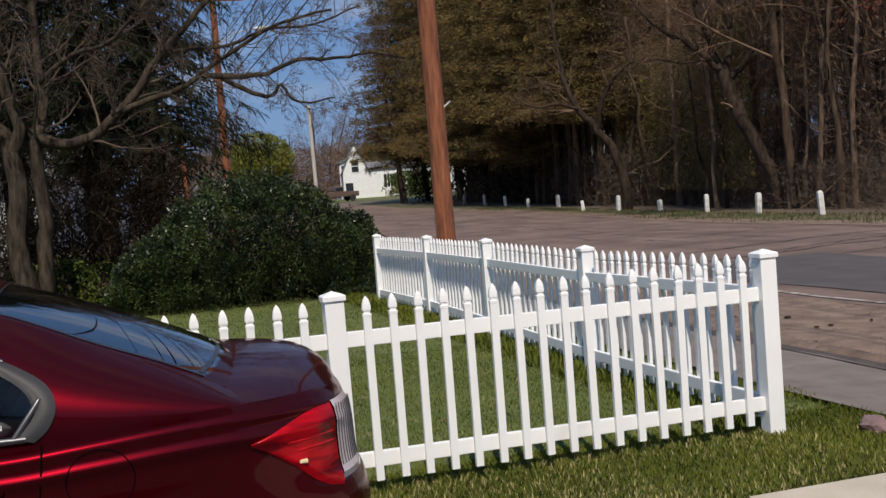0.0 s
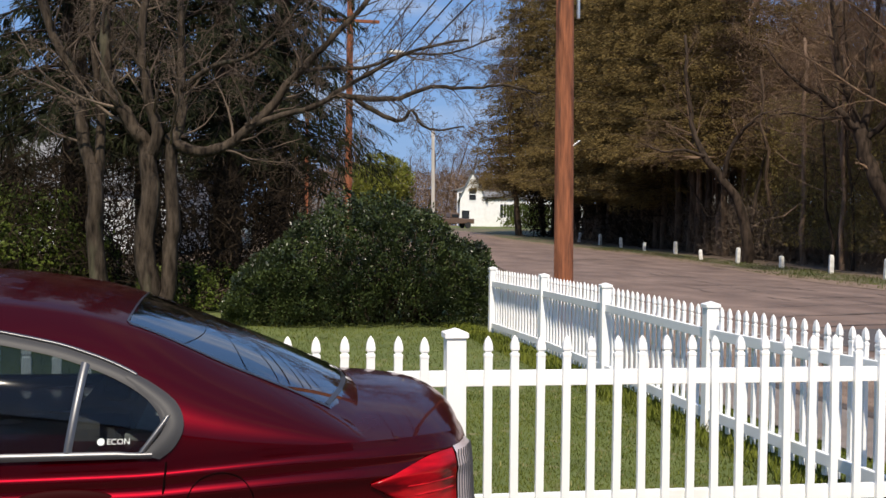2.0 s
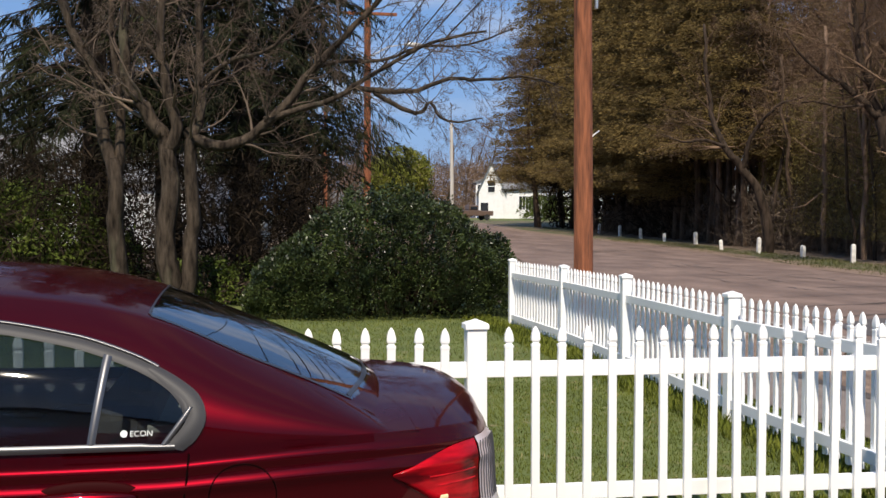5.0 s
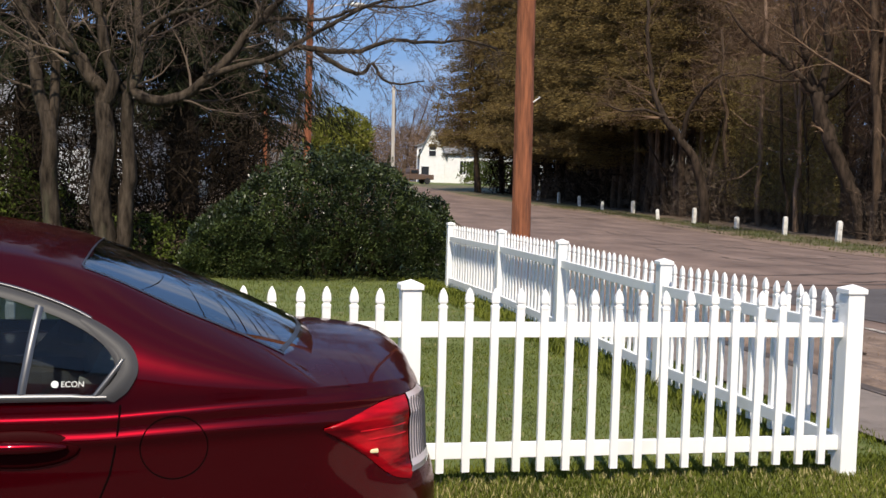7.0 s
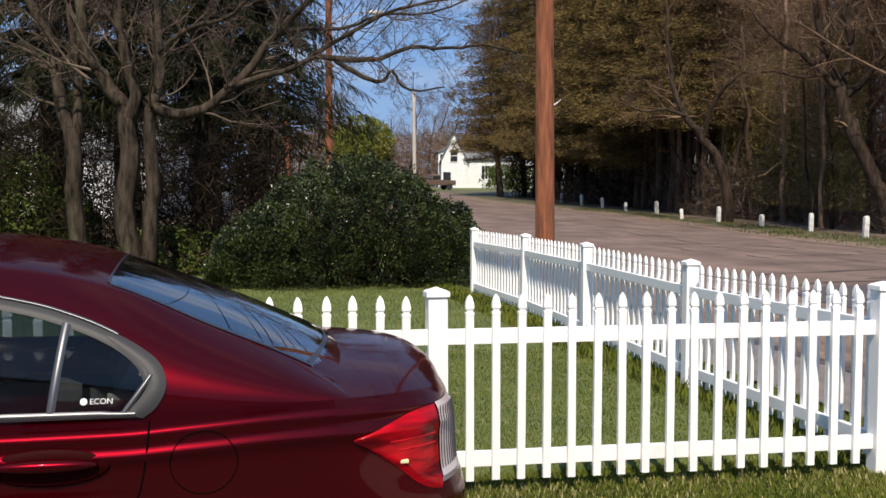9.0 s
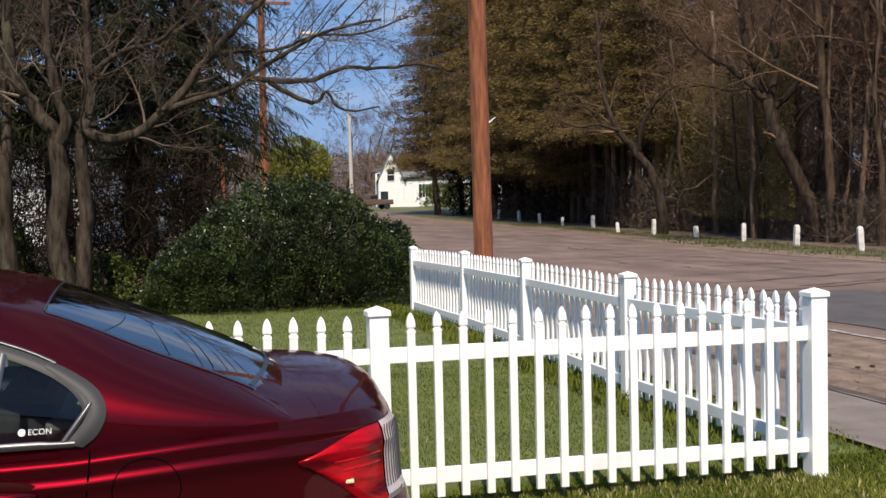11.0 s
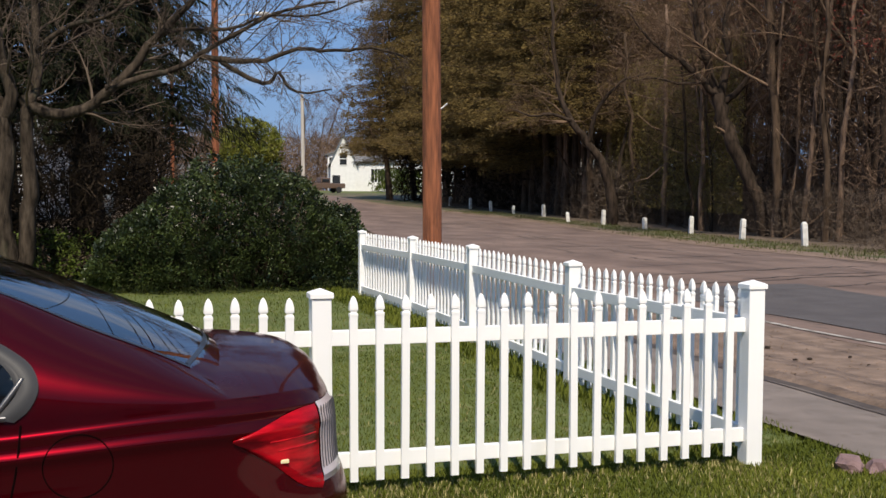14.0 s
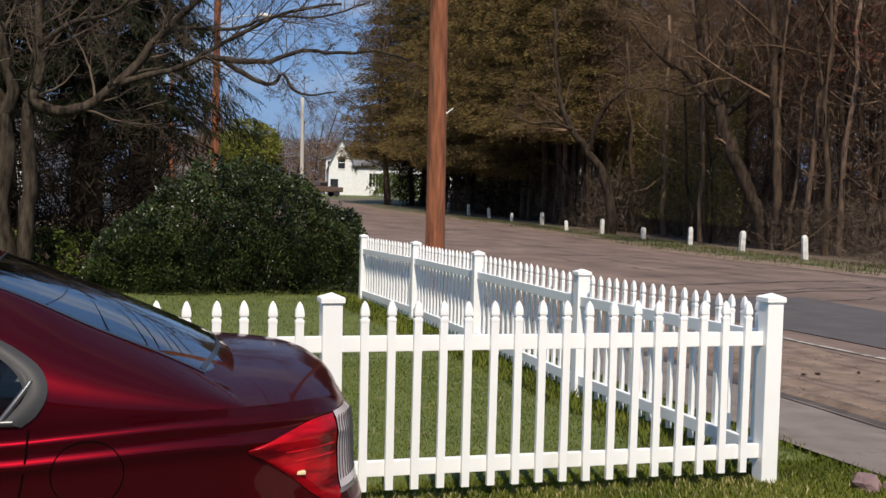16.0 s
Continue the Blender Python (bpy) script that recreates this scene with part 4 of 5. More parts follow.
limb(t, rng, [aloft(31.9, 45, 5.51), aloft(32.2, 45, 7.00), aloft(32.0, 45, 8.48), aloft(32.5, 45.2, 10.18), aloft(32.4, 45.3, 12.72)], 0.18, 0.05, 18, tw=(0.9, 2.4), start=0.25)
limb(t, rng, [aloft(31.9, 45, 5.19), aloft(33.0, 44.8, 5.94), aloft(34.0, 44.6, 7.10), aloft(35.0, 44.4, 7.84), aloft(36.2, 44.2, 9.12)], 0.15, 0.035, 16, tw=(0.8, 2.2), start=0.25)
limb(t, rng, [aloft(31.0, 44.8, 6.04), aloft(29.8, 44.3, 5.94), aloft(28.6, 44, 6.15), aloft(27.5, 43.8, 6.04)], 0.07, 0.02, 12, tw=(0.6, 1.6), start=0.2)
gnarled = thing("gnarled_tree", "thick dark bent bare tree with spreading pale limbs", "tree")
part("trunk", (t[0].v, t[0].f), BARK_DARK, gnarled, smooth=True)
part("crown", (t[1].v, t[1].f), TWIG_PALE, gnarled, "pale bare twigs", smooth=True)


# ---- glossy evergreen shrub at the end of the fence ----
HEIGHT = [(-3.75, 0.0), (-3.55, 0.60), (-3.2, 1.02), (-2.7, 1.33), (-2.2, 1.64), (-1.6, 1.93), (-1.05, 2.08), (-0.7, 1.98), (-0.3, 1.68), (0.0, 1.52), (0.26, 1.40), (0.6, 1.18), (0.82, 0.85), (0.95, 0.0)]
rng = random.Random(3)
lv, st = Tubes(), Tubes()
count = 62000
while count:
    x, v0 = rng.uniform(-3.75, 0.95), rng.uniform(-1, 1)
    H0 = max(0.05, spline(HEIGHT, x))
    half = 1.5 * min(1, (0.35 + H0 / 2.2))
    y = 13.2 + half * v0
    top = H0 * math.sqrt(max(0, 1 - v0 * v0 * 0.97)) * (1 + 0.26 * noise.noise(Vector((x * 1.8, y * 1.8, 1))) + 0.16 * noise.noise(Vector((x * 5, y * 5, 2))))
    z = top * (1 - rng.random() ** 2.2 * 0.75) if rng.random() < 0.55 else top * rng.random() ** 0.8
    p = Vector((x + 0.10 * noise.noise(Vector((x * 5, z * 5, 0))), y - 0.34 * noise.noise(Vector((x * 3, z * 3, 9))), z + 0.02))
    if z < top * 0.8 and abs(v0) < 0.55 and rng.random() < 0.8:
        continue
    count -= 1
    out = (Vector((0, v0 * 1.3, 0.5)) + rand_dir(rng) * 1.0).normalized()
    s = out.cross(rand_dir(rng)).normalized()
    lv.leaf(p, out, s, rng.uniform(0.052, 0.088), rng.uniform(0.028, 0.042))
for k in range(170):
    x, y = rng.uniform(-3.4, 0.6), rng.uniform(12.1, 14.2)
    z = max(0.2, spline(HEIGHT, x)) * rng.uniform(0.5, 0.85)
    b = Vector((-1.3 + (x + 1.3) * 0.55, 13.2 + (y - 13.2) * 0.5, -0.05))
    e = Vector((x, y, z))
    st.tube([b, b.lerp(e, 0.5) + rand_dir(rng) * 0.12, e], [0.022, 0.014, 0.006], 4)
shrub = thing("evergreen_shrub", "broad dark green shrub with small glossy leaves", "shrub")
part("branchwork", (st.v, st.f), BARK_DARK, shrub, smooth=True)
part("foliage", (lv.v, lv.f), HOLLY, shrub, "dark glossy leaves")


def leaf_mass(name, seed, box6, n, size, material, label, category, stems=40):
    """A loose shrub: leaves in uneven clumps on thin stems."""
    r = random.Random(seed)
    x0, x1, y0, y1, z0, z1 = box6
    lv, st = Tubes(), Tubes()
    while n:
        p = Vector((r.uniform(x0, x1), r.uniform(y0, y1), z0 + (z1 - z0) * r.random() ** 0.8))
        u = Vector(((2 * p.x - x0 - x1) / (x1 - x0), (2 * p.y - y0 - y1) / (y1 - y0), (p.z - z0) / (z1 - z0)))
        if u.x ** 2 + u.y ** 2 + u.z ** 2 * 0.8 > 1 + 0.55 * noise.noise(p * 1.2) or noise.noise(p * 2.2) < -0.12:
            continue
        n -= 1
        d = rand_dir(r)
        lv.leaf(p, d, d.cross(rand_dir(r)).normalized(), size * r.uniform(0.7, 1.4), size * 0.55)
    for k in range(stems):
        b = Vector(((x0 + x1) / 2 + r.uniform(-0.2, 0.2) * (x1 - x0), (y0 + y1) / 2, z0 - 0.05))
        e = Vector((r.uniform(x0, x1), r.uniform(y0, y1), z0 + (z1 - z0) * r.uniform(0.4, 0.9)))
        e = b.lerp(e, 0.8)
        st.tube([b, b.lerp(e, 0.5) + rand_dir(r) * 0.1, e], [0.03, 0.02, 0.008], 4)
    th = thing(name, label, category)
    part("branchwork", (st.v, st.f), TWIG, th)
    part("foliage", (lv.v, lv.f), material, th)
    return th


leaf_mass("shrub", 1, (-10.5, -5.6, 15.2, 18.5, 0, 2.3), 17000, 0.09, HEDGE_LEAF, "loose bright green shrub under the spruces", "shrub")
leaf_mass("shrub", 2, (-16, -10, 15, 19, 0, 2.6), 17000, 0.10, HEDGE_LEAF, "loose green shrub beside the dark trees", "shrub")
leaf_mass("shrub", 3, (-5.6, -3.2, 14.6, 16.2, 0, 0.9), 2400, 0.07, HEDGE_LEAF, "low green shrub at the foot of the bare trees", "shrub")

# yellow-green spring tree down the road
r = random.Random(8)
p0 = bearing(7.7, 76)
t, lv = [Tubes(), Tubes()], Tubes()
grow(t, r, Vector((0, 0, -0.2)), Vector((0, 0, 1)), 5.5, 0.22, 0, dict(BARE, kids=[8, 5, 4], least=0.01))
for k in range(17000):
    d = rand_dir(r)
    q = d * (r.random() ** 0.35)
    q = Vector((q.x * 2.5, q.y * 2.5, 4.1 + q.z * 2.1))
    if noise.noise(q * 0.8) < -0.15 or noise.noise(q * 2.0) < -0.2:
        continue
    e = (rand_dir(r) + Vector((0, 0, -0.6))).normalized()
    lv.leaf(q, e, e.cross(rand_dir(r)).normalized(), 0.24, 0.10)
yt = thing("spring_tree", "rounded tree with fresh yellow-green leaves", "tree", tuple(p0))
part("trunk", (t[0].v + [], t[0].f), BARK_FOREST, yt, smooth=True)
part("twigs", (t[1].v, t[1].f), TWIG, yt)
part("crown", (lv.v, lv.f), YELLOW_LEAF, yt)

# bare trees far down the road
rng = random.Random(31)
for k in range(20):
    again(kinds[k % 4], rng.uniform(4, 15.5), rng.uniform(150, 200), rng.uniform(0, 360), rng.uniform(0.7, 1.0))
for k in range(14):
    again(kinds[k % 4], rng.uniform(-30, 3), rng.uniform(60, 110), rng.uniform(0, 360), rng.uniform(0.7, 1.0))
thicket("far_woods", 12, 26000, woods(3, 16, 165, 205), 8.5, 1.8, TWIG_DULL, "far woods at the end of the road", thick=0.045)
thicket("far_woods_west", 13, 9000, woods(-35, 4, 70, 110), 7, 2.0, TWIG_SHADE, "far woods behind the spruces, coloured dark for the shade", thick=0.08)


# ---- dark red saloon parked on the drive ----
def gloss(name, colour, rough=0.3, metal=0.0, coat=1.0, trans=0.0, ior=1.45, flake=0.0):
    m = bpy.data.materials.new(name)
    m.use_nodes = True
    n, l = m.node_tree.nodes, m.node_tree.links
    b = n["Principled BSDF"]
    b.inputs["Base Color"].default_value = (*colour, 1)
    b.inputs["Roughness"].default_value, b.inputs["Metallic"].default_value = rough, metal
    b.inputs["Coat Weight"].default_value, b.inputs["Coat Roughness"].default_value = coat, 0.03
    b.inputs["Transmission Weight"].default_value, b.inputs["IOR"].default_value = trans, ior
    if flake:
        no, mr = n.new("ShaderNodeTexNoise"), n.new("ShaderNodeMapRange")
        no.inputs["Scale"].default_value, no.inputs["Detail"].default_value = 2.5, 5
        mr.inputs[3].default_value, mr.inputs[4].default_value = rough - flake, rough + flake
        tc = n.new("ShaderNodeTexCoord")
        l.new(tc.outputs["Object"], no.inputs["Vector"])
        l.new(no.outputs["Fac"], mr.inputs[0])
        l.new(mr.outputs[0], b.inputs["Roughness"])
    return m


PAINT = gloss("red_car_paint", (0.072, 0.0005, 0.0030), 0.26, 0.72, 0.44, flake=0.05)
PAINT.node_tree.nodes["Principled BSDF"].inputs["Specular IOR Level"].default_value = 0.25
PAINT.node_tree.nodes["Principled BSDF"].inputs["Specular Tint"].default_value = (0.45, 0.03, 0.05, 1)
CHROME = gloss("satin_trim", (0.15, 0.15, 0.155), 0.42, 0.9, 0.0)
FRAME = gloss("grey_window_frame", (0.040, 0.040, 0.043), 0.5, 0.0, 0.0)
FRAME.node_tree.nodes["Principled BSDF"].inputs["Specular IOR Level"].default_value = 0.25
BLACK_TRIM = gloss("black_trim", (0.018, 0.018, 0.020), 0.35, 0.0, 0.3)
SEAM = gloss("panel_gap", (0.004, 0.002, 0.002), 0.9, 0.0, 0.0)
SEAM.node_tree.nodes["Principled BSDF"].inputs["Specular IOR Level"].default_value = 0.02
RECESS = gloss("shaded_red_recess", (0.022, 0.0008, 0.0014), 0.6, 0.0, 0.0)
RECESS.node_tree.nodes["Principled BSDF"].inputs["Specular IOR Level"].default_value = 0.05
RUBBER = mat("tyre_rubber", (0.015, 0.015, 0.016), (0.03, 0.03, 0.03), scale=20, rough=0.85)
ALLOY = gloss("alloy_wheel", (0.5, 0.51, 0.53), 0.3, 1.0, 0.3)
CABIN = mat("grey_cabin_cloth", (0.035, 0.036, 0.038), (0.06, 0.06, 0.063), scale=30, rough=0.9)
STICKER = mat("white_sticker", (0.62, 0.66, 0.64), (0.70, 0.74, 0.72), scale=20, rough=0.5)
PLASTIC_CLEAR = gloss("clear_lamp_lens", (0.60, 0.50, 0.49), 0.22, 0.0, 1.0)
LAMP_RED = mat("red_lamp_lens", (0.075, 0.001, 0.003), (0.50, 0.003, 0.010), scale=7, rough=0.2, spec=0.12, stretch=(0.7, 0.7, 3.4), lo=0.36, hi=0.60)
AMBER = mat("pale_amber_reflector", (0.75, 0.55, 0.25), (0.85, 0.75, 0.5), scale=40, rough=0.2)
LAMP_BRIGHT = mat("glow_streak_red", (0.30, 0.003, 0.008), (0.60, 0.008, 0.014), scale=20, rough=0.25, spec=0.2)
LAMP_RED.node_tree.nodes["Principled BSDF"].inputs["Coat Weight"].default_value = 0.15


def pane(name, tint, mirror=0.10):
    """Car and house glass: a thin tinted pane that mirrors by angle."""
    m = bpy.data.materials.new(name)
    m.use_nodes = True
    n, l = m.node_tree.nodes, m.node_tree.links
    tr, gl, mx, fr = n.new("ShaderNodeBsdfTransparent"), n.new("ShaderNodeBsdfGlossy"), n.new("ShaderNodeMixShader"), n.new("ShaderNodeFresnel")
    tr.inputs[0].default_value = (*tint, 1)
    gl.inputs["Roughness"].default_value = 0.02
    fr.inputs[0].default_value = 1.55
    ad = n.new("ShaderNodeMath")
    ad.inputs[1].default_value = mirror
    l.new(fr.outputs[0], ad.inputs[0])
    l.new(ad.outputs[0], mx.inputs[0])
    l.new(tr.outputs[0], mx.inputs[1])
    l.new(gl.outputs[0], mx.inputs[2])
    l.new(mx.outputs[0], n["Material Output"].inputs[0])
    return m


GLASS_SIDE = pane("tinted_side_glass", (0.34, 0.39, 0.40), 0.0)
GLASS_REAR = pane("rear_glass", (0.62, 0.68, 0.66), 0.24)
SHELF_CLOTH = mat("pale_grey_shelf_cloth", (0.20, 0.21, 0.20), (0.28, 0.29, 0.28), scale=30, rough=0.9)

PLAN = [(0.06, 0.0), (0.070, 0.25), (0.100, 0.45), (0.145, 0.58), (0.212, 0.68), (0.295, 0.755), (0.41, 0.813), (0.60, 0.850), (1.0, 0.872), (2.2, 0.876), (3.3, 0.866), (3.75, 0.835), (4.1, 0.76), (4.33, 0.61), (4.45, 0.40), (4.505, 0.0)]
_arc = [0.0]
for _a, _b in zip(PLAN, PLAN[1:]):
    _arc.append(_arc[-1] + math.hypot(_b[0] - _a[0], _b[1] - _a[1]))
PLAN_S, PLAN_Y = [(a, p[0]) for a, p in zip(_arc, PLAN)], [(a, p[1]) for a, p in zip(_arc, PLAN)]
TOTAL = _arc[-1]
SHOULDER = [(0, 0.885), (0.10, 0.893), (0.20, 0.916), (0.35, 0.926), (0.7, 0.918), (1.0, 0.898), (1.2, 0.885), (2.2, 0.88), (3.0, 0.88), (3.4, 0.885), (4.0, 0.79), (4.3, 0.71), (4.505, 0.62)]
SIDE_IN = [(0.0, 0.10), (0.06, 0.03), (0.15, 0.012), (0.40, 0.004), (0.62, 0.006), (0.80, 0.011), (0.835, 0.004), (0.857, -0.004), (0.872, 0.001), (0.898, 0.010), (0.918, 0.0085), (0.936, 0.005), (0.960, 0.0145), (0.985, 0.017), (1.0, 0.018)]
REAR_IN = [(0.0, 0.12), (0.08, 0.01), (0.2, -0.035), (0.50, -0.035), (0.60, -0.012), (0.66, 0.012), (0.82, 0.022), (0.93, 0.030), (0.98, 0.042), (1.0, 0.055)]


def shell(a, f, off=0.0):
    """A place on the lower body: a along the half outline from the tail's middle, f from sill (0) to shoulder (1)."""
    s, y = spline(PLAN_S, a), spline(PLAN_Y, a)
    e = 0.01
    ds, dy = spline(PLAN_S, a + e) - spline(PLAN_S, a - e), spline(PLAN_Y, a + e) - spline(PLAN_Y, a - e)
    k = math.hypot(ds, dy) or 1
    ns, ny = -dy / k, ds / k  # outward
    if a > TOTAL - 0.02:
        ns, ny = 1, 0
    if a < 0.02:
        ns, ny = -1, 0
    w = ns * ns
    d = spline(SIDE_IN, f) * (1 - w) + spline(REAR_IN, f) * w - off
    z = 0.17 + (spline(SHOULDER, s) - 0.17) * f
    return Vector((-(s - ns * d), max(0.0, y - ny * d), z))


def shell_z(a, z, off=0.0):
    s = spline(PLAN_S, a)
    return shell(a, (z - 0.17) / (spline(SHOULDER, s) - 0.17), off)


def flip(p):
    return Vector((p.x, -p.y, p.z))


def grid_faces(rows, cols, base=0, rev=False):
    f = []
    for i in range(rows - 1):
        for j in range(cols - 1):
            q = (base + i * cols + j, base + i * cols + j + 1, base + (i + 1) * cols + j + 1, base + (i + 1) * cols + j)
            f.append(q[::-1] if rev else q)
    return f


car = thing("car", "dark red metallic saloon car parked beside the fence", "car", (-2.70, -1.27, 0.0))
avals = [1.6 * i / 80 for i in range(80)] + [1.6 + (TOTAL - 1.6) * i / 90 for i in range(91)]
fvals = [0, 0.02, 0.05, 0.09, 0.15, 0.22, 0.3, 0.4, 0.5, 0.56, 0.6, 0.64, 0.68, 0.72, 0.76, 0.79, 0.81, 0.83, 0.845, 0.857, 0.865, 0.875, 0.885, 0.898, 0.908, 0.918, 0.93, 0.94, 0.95, 0.962, 0.975, 0.985, 0.993, 1.0]
v, f = [], []
for side in (1, -1):
    base = len(v)
    for a in avals:
        for q in fvals:
            p = shell(a, q)
            v.append((p.x, p.y * side, p.z))
    f += grid_faces(len(avals), len(fvals), base, side < 0)
# lid, cowl and bonnet across the top, with crown
CROWN = [(0.06, 0.878), (0.108, 0.890), (0.125, 0.925), (0.15, 0.955), (0.20, 0.978), (0.34, 0.996), (0.5, 1.004), (0.62, 1.0), (0.9, 0.93), (3.0, 0.91), (3.35, 0.975), (3.6, 0.955), (4.05, 0.86), (4.35, 0.735), (4.505, 0.63)]
base, cols = len(v), 29
for a in avals:
    p = shell(a, 1.0)
    for j in range(cols):
        u = -1 + 2 * j / (cols - 1)
        zc = max(spline(CROWN, -p.x), p.z)
        v.append((p.x, p.y * u, zc - (zc - p.z) * abs(u) ** 2.7))
f += grid_faces(len(avals), cols, base)
part("body", (v, f), PAINT, car, "dark red metallic painted body", True)

# cabin above the shoulder
ROOF = [(0.42, 0.962), (0.47, 0.998), (0.55, 1.046), (0.77, 1.145), (0.99, 1.232), (1.21, 1.312), (1.30, 1.342), (1.42, 1.372), (1.64, 1.402), (1.9, 1.42), (2.2, 1.425), (2.6, 1.40), (2.85, 1.335), (3.45, 0.96)]
EDGE_Y = [(0.42, 0.69), (0.61, 0.665), (0.93, 0.63), (1.24, 0.595), (1.6, 0.58), (2.2, 0.58), (2.7, 0.60), (3.45, 0.70)]
EDGE_Z = [(0.42, 0.905), (0.52, 0.944), (0.61, 0.988), (0.75, 1.052), (0.93, 1.125), (1.24, 1.258), (1.6, 1.325), (2.2, 1.355), (2.6, 1.335), (2.85, 1.27), (3.45, 0.945)]


def cabin_side(s, u, off=0.0):
    """u 0 at the shoulder, 1 at the roof's edge; the y is for the +y side."""
    y0 = spline([(p[0], p[1]) for p in PLAN[4:12]], s) - 0.018
    z0 = spline(SHOULDER, s) - 0.004
    y1, z1 = spline(EDGE_Y, s), spline(EDGE_Z, s)
    k = min(1, max(0, (s - 0.95) / 0.45))
    ym, zm = y0 - (y0 - y1) * (0.06 + 0.04 * k), z0 + (z1 - z0) * 0.62
    a, b, c = (1 - u) ** 2, 2 * u * (1 - u), u * u
    return Vector((-s, a * y0 + b * ym + c * y1 + off * 0.9, a * z0 + b * zm + c * z1 + off * 0.35))


def cabin_top(s, w, off=0.0):
    """w 0 in the middle, 1 at the roof's edge."""
    y1, z1, zr = spline(EDGE_Y, s), spline(EDGE_Z, s), spline(ROOF, s)
    return Vector((-s, y1 * w, z1 + (zr - z1) * (1 - w ** 2.3) + off))


def side_at(s, z, off=0.0):
    z0, z1 = spline(SHOULDER, s) - 0.004, spline(EDGE_Z, s)
    lo, hi = 0.0, 1.0
    for _ in range(18):
        mid = (lo + hi) / 2
        lo, hi = (mid, hi) if cabin_side(s, mid).z < z else (lo, mid)
    return cabin_side(s, lo, off)


WIN_TOP = [(1.11, 0.985), (1.125, 1.03), (1.17, 1.078), (1.25, 1.125), (1.35, 1.165), (1.46, 1.198), (1.7, 1.242), (2.0, 1.265), (2.3, 1.268), (2.6, 1.245), (2.9, 1.12), (3.1, 0.965)]
WIN_LOW = [(1.11, 0.985), (1.135, 0.945), (1.17, 0.912), (1.25, 0.914), (2.0, 0.917), (3.0, 0.92), (3.1, 0.955)]


def in_side(s, z):
    return 1.11 < s < 3.1 and spline(WIN_LOW, s) < z < spline(WIN_TOP, s)


def in_rear(s, w):
    return w < 0.965 and 0.50 + 0.12 * w * w < s < 1.225 + 0.02 * w * w


def in_front(s, w):
    return w < 0.95 and 2.66 < s < 3.38


svals = [0.42 + 1.1 * i / 110 for i in range(110)] + [1.52 + 1.93 * i / 96 for i in range(97)]
us = [i / 60 for i in range(61)]
ws = [1 - i / 28 for i in range(1, 29)]
body_v, body_f = [], []
glass = {"side": ([], []), "rear": ([], []), "front": ([], [])}
for side in (1, -1):
    rows = []
    for s in svals:
        rows.append([(cabin_side(s, u), "s", u) for u in us] + [(cabin_top(s, w), "t", w) for w in ws])
    base = len(body_v)
    cols = len(rows[0])
    for row in rows:
        body_v += [(p.x, p.y * side, p.z) for p, _, _ in row]
    for i in range(len(rows) - 1):
        for j in range(cols - 1):
            (p, k, q), (p2, k2, q2) = rows[i][j], rows[i + 1][j + 1]
            s, z = -(p.x + p2.x) / 2, (p.z + p2.z) / 2
            where = None
            if k == "s" and in_side(s, z):
                where = "side"
            elif k2 == "t":
                w = (q2 + (q if k == "t" else 1.0)) / 2
                where = "rear" if in_rear(s, w) else "front" if in_front(s, w) else None
            face = (base + i * cols + j, base + i * cols + j + 1, base + (i + 1) * cols + j + 1, base + (i + 1) * cols + j)
            face = face if side > 0 else face[::-1]
            if where is None:
                body_f.append(face)
            elif where == "side":
                key = "side"
                glass["side"][1].append((side, face))
            else:
                glass[where][1].append((1, face))
part("cabin_shell", (body_v, body_f), PAINT, car, smooth=True)


def sub_mesh(faces):
    used = sorted({i for q in faces for i in q})
    at = {i: n for n, i in enumerate(used)}
    out = []
    for q in faces:
        a, b, c = (Vector(body_v[q[k]]) for k in (0, 1, 2))
        n = (b - a).cross(c - a)
        q = q if n.dot(a - Vector((-1.9, 0, 0.8))) > 0 else q[::-1]
        out.append(tuple(at[i] for i in q))
    return [body_v[i] for i in used], out


for side in (1, -1):
    part("side_window", sub_mesh([q for k, q in glass["side"][1] if k == side]), GLASS_SIDE, car, "dark tinted side glass", True).visible_shadow = False
part("rear_window", sub_mesh([q for _, q in glass["rear"][1]]), GLASS_REAR, car, "rear glass mirroring sky and branches", True).visible_shadow = False
part("windscreen", sub_mesh([q for _, q in glass["front"][1]]), GLASS_REAR, car, smooth=True).visible_shadow = False


def ribbon(name, pairs, material, lift=0.0, closed=False, label=""):
    """A flat trim strip between two rows of places, with a rolled edge."""
    v, f = [], []
    for a, b in pairs:
        n = 5
        for k in range(n):
            u = k / (n - 1)
            bulge = Vector((0, math.copysign(0.006, a.y) if abs(a.y) > 0.02 else 0, 0.002)) * (4 * u * (1 - u))
            v.append(a.lerp(b, u) + bulge)
    k = len(pairs)
    f = grid_faces(k, 5)
    if closed:
        f += [((k - 1) * 5 + j, (k - 1) * 5 + j + 1, j + 1, j) for j in range(4)]
    return part(name, (v, f), material, car, label, True)


def win_outline(n=70):
    pts = [(1.11 + (3.1 - 1.11) * (i / n) ** 1.6, 1) for i in range(n + 1)]
    top = [(s, spline(WIN_TOP, s)) for s, _ in pts]
    low = [(s, spline(WIN_LOW, s)) for s, _ in pts]
    return top, low


